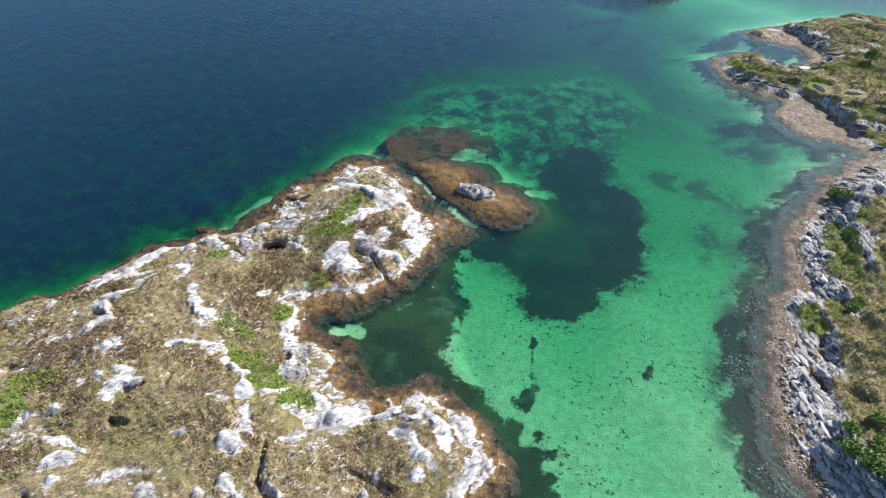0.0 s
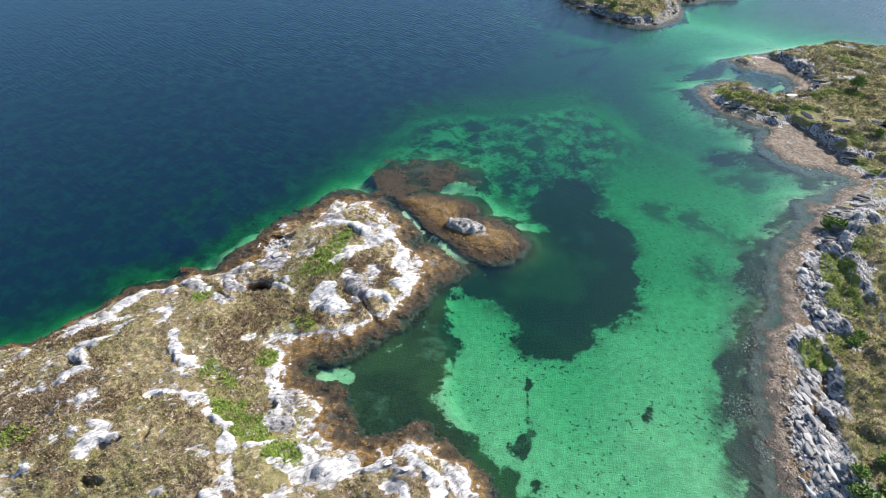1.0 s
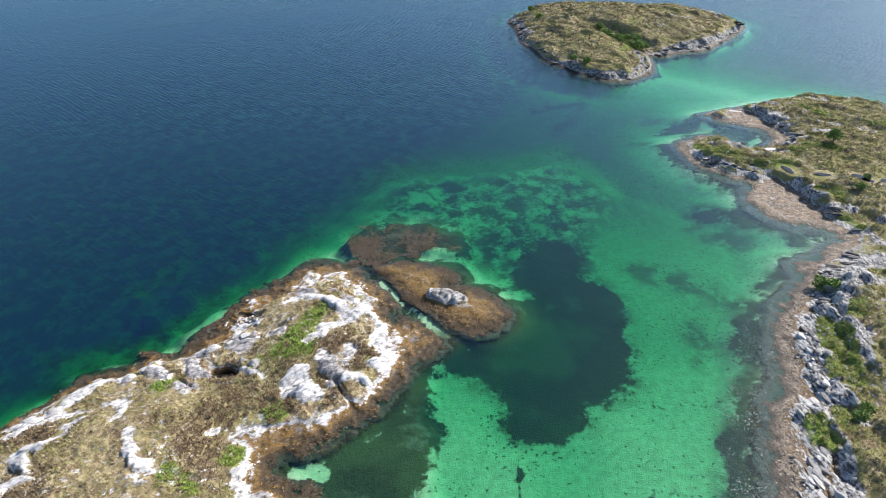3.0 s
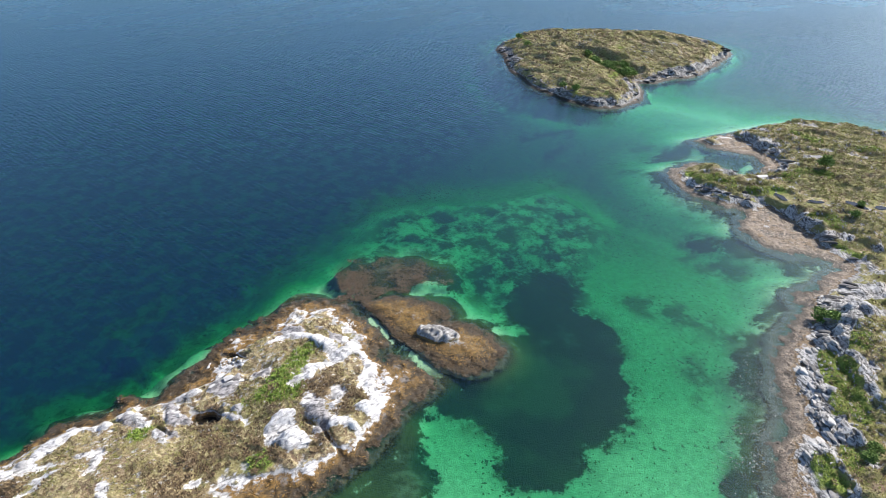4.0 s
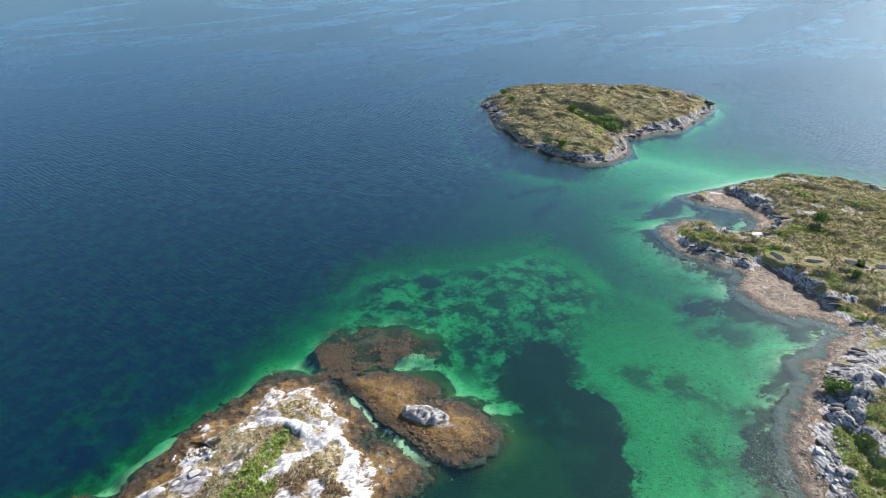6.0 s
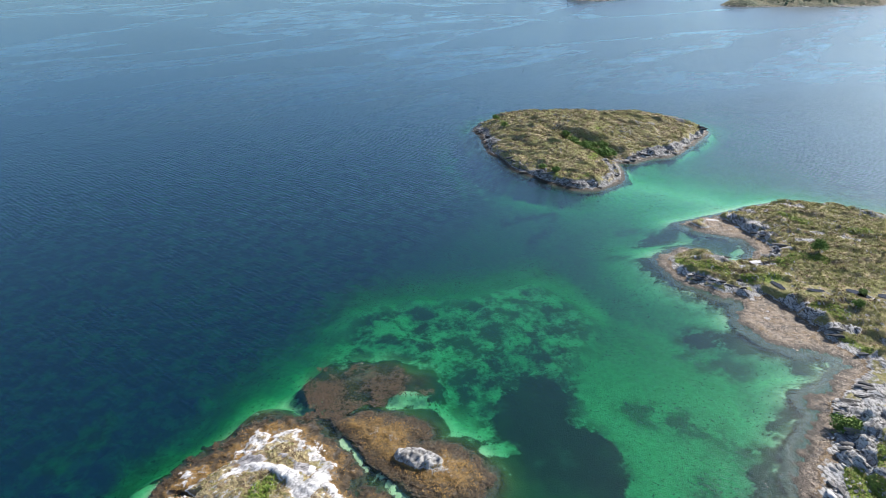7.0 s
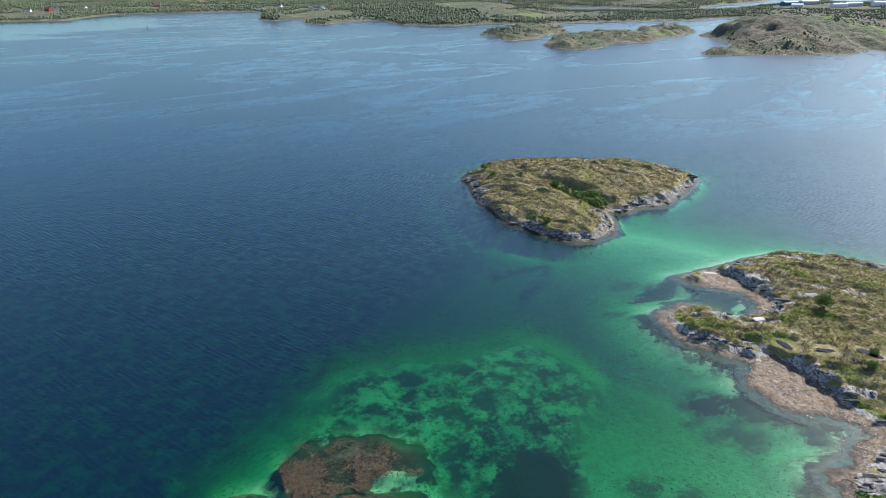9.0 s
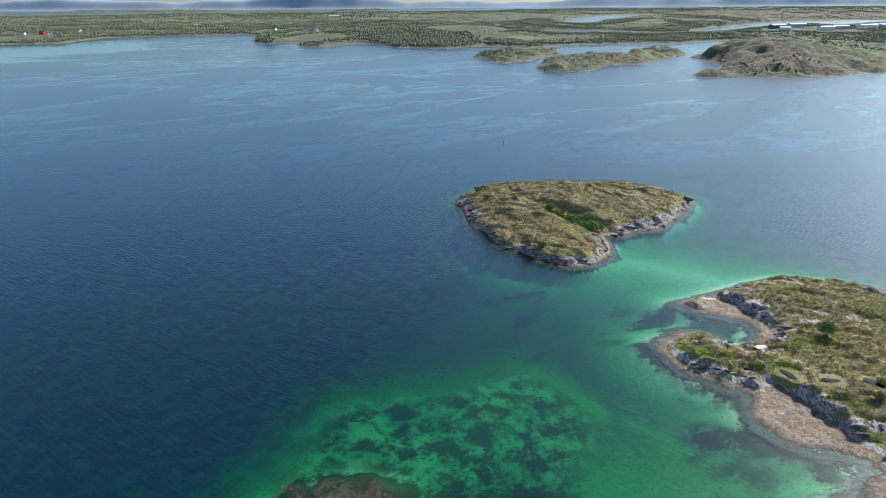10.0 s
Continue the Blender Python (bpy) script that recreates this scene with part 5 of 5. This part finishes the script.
MAIN = MAIN + [(1400, 1000), (2600, 1300), (4200, 2600), (4200, 4300), (2600, 4500), (1100, 4200), (400, 3800), (-500, 3500), (-1300, 3300), (-2600, 3100), (-3600, 2600), (-2600, 1500), (-1400, 1280)]
LAKE_SOUTH = [(168, 1382), (247, 1429), (306, 1420), (394, 1427), (573, 1442), (672, 1495), (1068, 1808), (1121, 1694), (1319, 1757), (1571, 2091), (1191, 2078), (764, 1697), (599, 1507), (444, 1610), (370, 1650), (283, 1559)]
LAKE_NORTH = [(435, 2102), (426, 1898), (513, 1919), (646, 2201), (1011, 2853), (782, 2831), (543, 2333)]


def main_height(x, y):
    d = inside(MAIN, x, y) + 14 * rough(x, y, 90, 201, 3)
    lake = np.maximum(inside(LAKE_SOUTH, x, y), inside(LAKE_NORTH, x, y)) + 9 * rough(x, y, 90, 202, 3)
    d = np.minimum(d, -lake)
    h = np.interp(d, [-60, -10, 0, 12, 60, 250, 700], [-8, -3, -0.5, 3, 5, 9, 13])
    low = ramp(x + 0.15 * (y - 1100), 60, 260)
    h = np.minimum(h, h * (1 - low) + low * (2.6 + 0.02 * np.clip(d, 0, 300)))
    h = h + ramp(d, 0, 120) * 4 * rough(x, y, 220, 203, 4) * (1 - 0.4 * low) + ramp(d, 4, 60) * 2.6 * rough(x, y, 70, 207, 3)
    for cx, cy, r, t in ((110, 1420, 170, 17), (-285, 1310, 22, 9), (330, 1790, 90, 10), (800, 1960, 200, 16), (-900, 2000, 300, 8), (420, 2000, 130, 12), (640, 1760, 110, 12), (240, 1640, 90, 12), (1150, 2500, 260, 18), (300, 2700, 300, 12)):
        h = h + t * np.exp(-((x - cx) ** 2 + (y - cy) ** 2) / (r * r)) * ramp(d, 0, 25)
    return h, d, np.full(np.shape(x), -3.0), np.full(np.shape(x), -3.0)


def islet_height(outline, top, reach, seed):
    def height(x, y):
        d = inside(outline, x, y) + 4 * rough(x, y, 25, seed, 3)
        h = np.interp(d, [-30, -6, 0, 4, reach * 0.4, reach], [-6, -2, -0.3, 2.0, top * 0.6, top])
        h = h + ramp(d, 0, 10) * (0.12 * top + 1.0) * (rough(x, y, 26, seed + 5, 5, 0.6) + 0.9 * ledges(rough(x, y, 14, seed + 8, 3), 2.0))
        return h, d, np.full(np.shape(x), -3.0), np.full(np.shape(x), -3.0)
    return height


hill_base = islet_height(HILL, 11, 60, 221)


def hill_height(x, y):
    h, d, r, l = hill_base(x, y)
    rise = 19 * np.exp(-(((x - 445) / 75) ** 2 + ((y - 840) / 75) ** 2)) + 5 * np.exp(-(((x - 395) / 40) ** 2 + ((y - 725) / 25) ** 2))
    return h + rise * ramp(d, 2, 30), d, r, l


def far_ground(name, label, height, xs, ys, material=None):
    gx, gy = np.meshgrid(xs, ys)
    h = height(gx, gy)[0]
    return tagged(sheet(name, xs, ys, h, {}, material or FAR_LAND, h > -2.5), label, "land", kind="structure")


far_ground("ground_main", "wooded mainland with fields and houses behind the sound", main_height, spread(-1300, 1500, 14, -3700, 4300, 1.15), spread(1050, 1900, 9, 1000, 4600, 1.06))
far_ground("ground_hill", "brown heath hill island with a rocky shore", hill_height, np.arange(280, 740, 4.0), np.arange(668, 1150, 4.0))
far_ground("ground_islet_1", "low green islet in the sound", islet_height(ISLET_A, 10, 50, 231), np.arange(70, 226, 3.0), np.arange(838, 1036, 3.0))
far_ground("ground_islet_2", "long low green islet in the sound", islet_height(ISLET_B, 13, 55, 241), np.arange(136, 402, 3.0), np.arange(742, 1022, 3.0))
for i, (cx, cy, rx, ry, top) in enumerate(((-820, 4100, 330, 60, 6), (-1500, 4300, 420, 70, 8), (-2300, 4000, 300, 60, 5), (-350, 4350, 160, 40, 10), (280, 954, 12, 5, 1.5), (100, 4600, 200, 40, 4), (-1900, 4700, 600, 60, 9))):
    ring = [(cx + rx * math.cos(t * 0.5236) * (1 + 0.2 * math.sin(5 * t + i)), cy + ry * math.sin(t * 0.5236)) for t in range(12)]
    h = islet_height(ring, top, min(ry, rx) * 0.7, 250 + 9 * i)
    step = max(rx / 24, 1.0)
    far_ground("ground_islet_%d" % (i + 3), "low rocky islet far out on the water", h, np.arange(cx - 1.4 * rx, cx + 1.4 * rx, step), np.arange(cy - 1.5 * ry - 6, cy + 1.5 * ry + 6, step * 0.5))

# mountains beyond the outer islands, pale because their haze is painted in
def ridge_height(x, y):
    fade = 1 - ramp(np.abs(y - 5120), 20, 110)
    return fade * (64 + 34 * rough(x, y, 900, 291, 4) + 5 * rough(x, y, 160, 294, 3)) - 3.0, None, None, None


far_ground("ground_ridge", "mountains on the horizon with pale blue haze painted on", ridge_height, np.arange(-5200, 5200, 40.0), np.arange(5000, 5240, 15.0), ridge_material())

# woods on the far shore
rng = np.random.default_rng(301)
x = np.concatenate([rng.uniform(-1150, 1350, 120000), rng.uniform(-2600, 3000, 30000)])
y = np.concatenate([rng.uniform(1080, 2000, 120000), rng.uniform(1900, 3900, 30000)])
h, d, _, _ = main_height(x, y)
k = (h > 2.0) & (d > 6) & (1.3 * rough(x, y, 140, 302, 5, 0.6) + 0.4 * np.exp(-((d - 40) / 60) ** 2) > rng.uniform(-1.3, 0.45, len(x)))
clear = np.full(len(x), True)
for cx, cy, r in ((-210, 1345, 75), (-250, 1540, 45), (-835, 1450, 60), (110, 1420, 90), (870, 1450, 90), (-700, 1660, 40), (-360, 1640, 45)):
    clear &= np.hypot(x - cx, (y - cy) * 0.7) > r
x, y, h = x[k & clear], y[k & clear], h[k & clear]
w = rng.uniform(0.9, 2.3, len(x)) * (1 - 0.2 * ramp(x + 0.15 * (y - 1100), 60, 260)) * np.interp(y, [1900, 3500], [1.0, 1.8])
clumps("woods", x, y, h + 0.7 * w, w, w * rng.uniform(0.9, 1.6, len(x)), 0.4, FAR_TREES, 303, "dark green broadleaf woods on the far shore", "woods")
x, y, h, rng = pick(hill_height, (290, 680, 700, 1100), 9000, 304, lambda h, d, r, l: (h > 2) & (d > 4))
k = (rough(x, y, 60, 305, 3) + 0.7 * ramp(400 - x, 0, 60) - 0.5 * np.exp(-(((x - 450) / 80) ** 2 + ((y - 820) / 80) ** 2))) > rng.uniform(0.1, 0.9, len(x))
x, y, h = x[k], y[k], h[k]
w = rng.uniform(0.5, 1.6, len(x))
clumps("woods", x, y, h + 0.5 * w, w, w, 0.28, FAR_TREES, 306, "scrub and small trees on the heath hill", "woods")

for i, (outline, top, reach, seed, box) in enumerate(((ISLET_A, 10, 50, 231, (70, 838, 226, 1036)), (ISLET_B, 13, 55, 241, (136, 742, 402, 1022)))):
    x, y, h, rng = pick(islet_height(outline, top, reach, seed), box, 2600, 311 + i, lambda h, d, r, l: (h > 2.5) & (d > 6))
    k = rough(x, y, 40, 313, 3) > rng.uniform(-0.4, 0.9, len(x))
    w = rng.uniform(0.5, 1.5, int(k.sum()))
    clumps("scrub", x[k], y[k], h[k] + 0.3 * w, w, 0.8 * w, 0.4, FAR_TREES, 315 + i, "low green scrub on an islet in the sound", "scrub")

# ---- houses, sheds and bridge of the far settlement ----


def paint(name, color, roughness=0.7, metallic=0.0):
    n = Nodes(name)
    tone = n.mix(n.math("MULTIPLY", n.noise(1.2, 4), 0.5), color, tuple(0.75 * c for c in color))
    return n.finish(tone, roughness, n.bump(n.noise(3.0, 2), 0.01), 0.4, metallic)


WHITE, RED, OCHRE, GREY = paint("white_boards", (0.78, 0.77, 0.74)), paint("red_boards", (0.36, 0.05, 0.035)), paint("ochre_boards", (0.45, 0.30, 0.10)), paint("grey_metal", (0.42, 0.44, 0.46), 0.5)
SLATE, TILE, PANE, CONCRETE, BLUE = paint("slate", (0.08, 0.08, 0.085)), paint("roof_tile", (0.20, 0.09, 0.06)), paint("window_glass", (0.03, 0.04, 0.05), 0.15), paint("concrete", (0.42, 0.41, 0.39)), paint("blue_cladding", (0.06, 0.12, 0.22))


def part(name, bm, material, parent, label=""):
    me = bpy.data.meshes.new(name)
    bm.to_mesh(me)
    bm.free()
    me.materials.append(material)
    ob = new(name, me)
    ob.parent = parent
    return tagged(ob, label)


def block(bm, cx, cy, cz, sx, sy, sz):
    bmesh.ops.create_cube(bm, size=1, matrix=Matrix.Translation((cx, cy, cz)) @ Matrix.Diagonal((sx, sy, sz, 1)))
    return bm


def house(px, py, turn, length, depth, eaves, ridge, wall, roof, label, category="house", windows=4):
    z = float(main_height(np.array([float(px)]), np.array([float(py)]))[0][0])
    root = new("house" if category == "house" else "shed")
    root.matrix_basis = pose(px, py, z - 0.6, 0, 0, turn)
    bm = bmesh.new()
    l, w = length / 2, depth / 2
    v = [bm.verts.new(p) for p in ((-l, -w, 0), (l, -w, 0), (l, w, 0), (-l, w, 0), (-l, -w, eaves), (l, -w, eaves), (l, w, eaves), (-l, w, eaves), (-l, 0, ridge), (l, 0, ridge))]
    for f in ((0, 1, 5, 4), (2, 3, 7, 6), (1, 2, 6, 9, 5), (3, 0, 4, 8, 7), (4, 5, 9, 8), (6, 7, 8, 9)):
        bm.faces.new([v[i] for i in f])
    part("wall", bm, wall, root)
    bm = bmesh.new()
    slope = math.atan2(ridge - eaves, w)
    run = math.hypot(ridge - eaves, w) + 0.5
    for s in (-1, 1):
        m = Matrix.Translation((0, s * (w + 0.2) / 2, (ridge + eaves) / 2 + 0.12)) @ Matrix.Rotation(-s * slope, 4, "X") @ Matrix.Diagonal((length + 0.8, run, 0.2, 1))
        bmesh.ops.create_cube(bm, size=1, matrix=m)
    top = part("roof", bm, roof, root)
    if category == "house":
        part("chimney", block(bmesh.new(), 0.2 * length, 0.3, ridge + 0.4, 0.7, 0.7, 1.4), CONCRETE, top)
    for i in range(windows):
        wx = -l + length * (i + 0.5) / windows
        win = part("window", block(bmesh.new(), wx, -w - 0.03, 0.55 * eaves, 1.2, 0.1, 1.3), PANE, root)
        part("window_frame", block(bmesh.new(), wx, -w - 0.06, 0.55 * eaves + 0.75, 1.5, 0.12, 0.15), WHITE, win)
    part("door", block(bmesh.new(), l * 0.1, -w - 0.04, 1.5, 1.0, 0.1, 2.1), PANE, root)
    return tagged(root, label, category, group="houses on the far shore" if category == "house" else "sheds by the harbour")


WHITE_HOUSE, RED_HOUSE = "white wooden house with a dark pitched roof among trees", "red wooden house with a dark pitched roof near the shore"
for px, py, turn, length, wall, roof in ((-858, 1487, 10, 13, WHITE, SLATE), (-817, 1522, 40, 10, WHITE, SLATE), (-799, 1611, -20, 12, WHITE, TILE), (-735, 1531, 25, 11, WHITE, SLATE),
                                         (-396, 1645, 15, 12, WHITE, SLATE), (-352, 1660, -30, 15, WHITE, SLATE), (-374, 1958, 0, 15, WHITE, SLATE), (-261, 1571, 30, 11, WHITE, SLATE), (-238, 1545, -15, 10, WHITE, SLATE),
                                         (-226, 1518, 60, 10, WHITE, SLATE), (-206, 1563, 10, 12, WHITE, TILE), (191, 1571, 0, 13, WHITE, SLATE), (1092, 2032, 20, 14, WHITE, SLATE), (-620, 1900, 35, 12, WHITE, TILE)):
    house(px, py, turn, length, 8, 4.5, 7.6, wall, roof, WHITE_HOUSE)
house(-835, 1525, -25, 16, 9, 5, 9, RED, TILE, RED_HOUSE)
house(-670, 1719, 15, 13, 8, 4.5, 8, RED, TILE, RED_HOUSE)
house(-285, 2330, 5, 36, 12, 7, 8.5, WHITE, GREY, "long white farm building above the woods", "house", 8)
for px, py, turn, length, wall, label in ((831, 1511, 10, 34, BLUE, "blue clad harbour shed with a shallow roof"), (905, 1560, 5, 40, GREY, "grey metal harbour shed with a shallow roof"), (804, 1430, -30, 22, WHITE, "white harbour shed with a shallow roof"),
                                          (876, 1400, 0, 30, WHITE, "white harbour shed with a shallow roof"), (925, 1430, 12, 38, GREY, "grey metal harbour shed with a shallow roof"), (967, 1400, -8, 34, WHITE, "white harbour shed with a shallow roof"), (1040, 1440, 4, 40, GREY, "grey metal harbour shed with a shallow roof")):
    house(px, py, turn, length, 16, 8, 10, wall, GREY, label, "shed", 5)

bridge = tagged(new("bridge"), "grey concrete road bridge on slender piers", "bridge")
for i in range(6):
    bx, by = 960 + 60 * i, 1490 + 34 * i
    part("pier", block(bmesh.new(), bx, by, 4, 3, 3, 22), CONCRETE, bridge)
bm = bmesh.new()
a0, b0 = Vector((925, 1470, 13)), Vector((1300, 1683, 17))
m = Matrix.Translation((a0 + b0) / 2) @ (b0 - a0).to_track_quat("X", "Z").to_matrix().to_4x4() @ Matrix.Diagonal(((b0 - a0).length, 7, 1.4, 1))
bmesh.ops.create_cube(bm, size=1, matrix=m)
part("deck", bm, CONCRETE, bridge)
for s in (-3.3, 3.3):
    bm = bmesh.new()
    bmesh.ops.create_cube(bm, size=1, matrix=Matrix.Translation((0, 0, 1.3)) @ m @ Matrix.Translation((0, s / 7, 0)) @ Matrix.Diagonal((1, 0.03, 0.7, 1)))
    part("railing", bm, GREY, bridge)

# ---- marks and a raft on the water ----
BLACK, ORANGE = paint("black_paint", (0.02, 0.02, 0.022)), paint("mark_paint", (0.05, 0.045, 0.03))


def cone_bm(bm, z, depth, r0, r1, segments=14):
    bmesh.ops.create_cone(bm, segments=segments, radius1=r0, radius2=r1, depth=depth, matrix=Matrix.Translation((0, 0, z + depth / 2)), cap_ends=True)
    return bm


def sea_mark(px, py, tall, r, label):
    root = new("sea_mark")
    root.matrix_basis = pose(px, py, 0, 2, 1, 0)
    part("base", cone_bm(bmesh.new(), -3, 4.0, r * 1.3, r * 1.1), CONCRETE if r > 0.5 else BLACK, root)
    part("pole", cone_bm(bmesh.new(), 1.0, tall - 1.8, r, 0.75 * r), BLACK, root)
    part("topmark", cone_bm(bmesh.new(), tall - 0.8, 0.8, 0.9 * r, 0.2 * r), ORANGE, root)
    return tagged(root, label, "sea mark")


sea_mark(-451, 1112, 4.6, 0.8, "dark stone and iron sea mark standing in the sound")
sea_mark(52, 394, 2.4, 0.12, "thin dark iron pole marking a shoal")
sea_mark(146, 756, 4.5, 0.5, "dark iron sea mark off the islet's point")

raft = tagged(new("mussel_raft"), "pale floating raft moored between the islets", "raft")
raft.matrix_basis = pose(252, 957, 0, 0, 0, 12)
for i in range(6):
    part("pontoon", block(bmesh.new(), 0, -6 + 2.4 * i, 0.1, 24, 0.9, 0.8), CONCRETE, raft)
for i in range(4):
    part("beam", block(bmesh.new(), -10.5 + 7 * i, 0, 0.65, 0.5, 13, 0.3), GREY, raft)
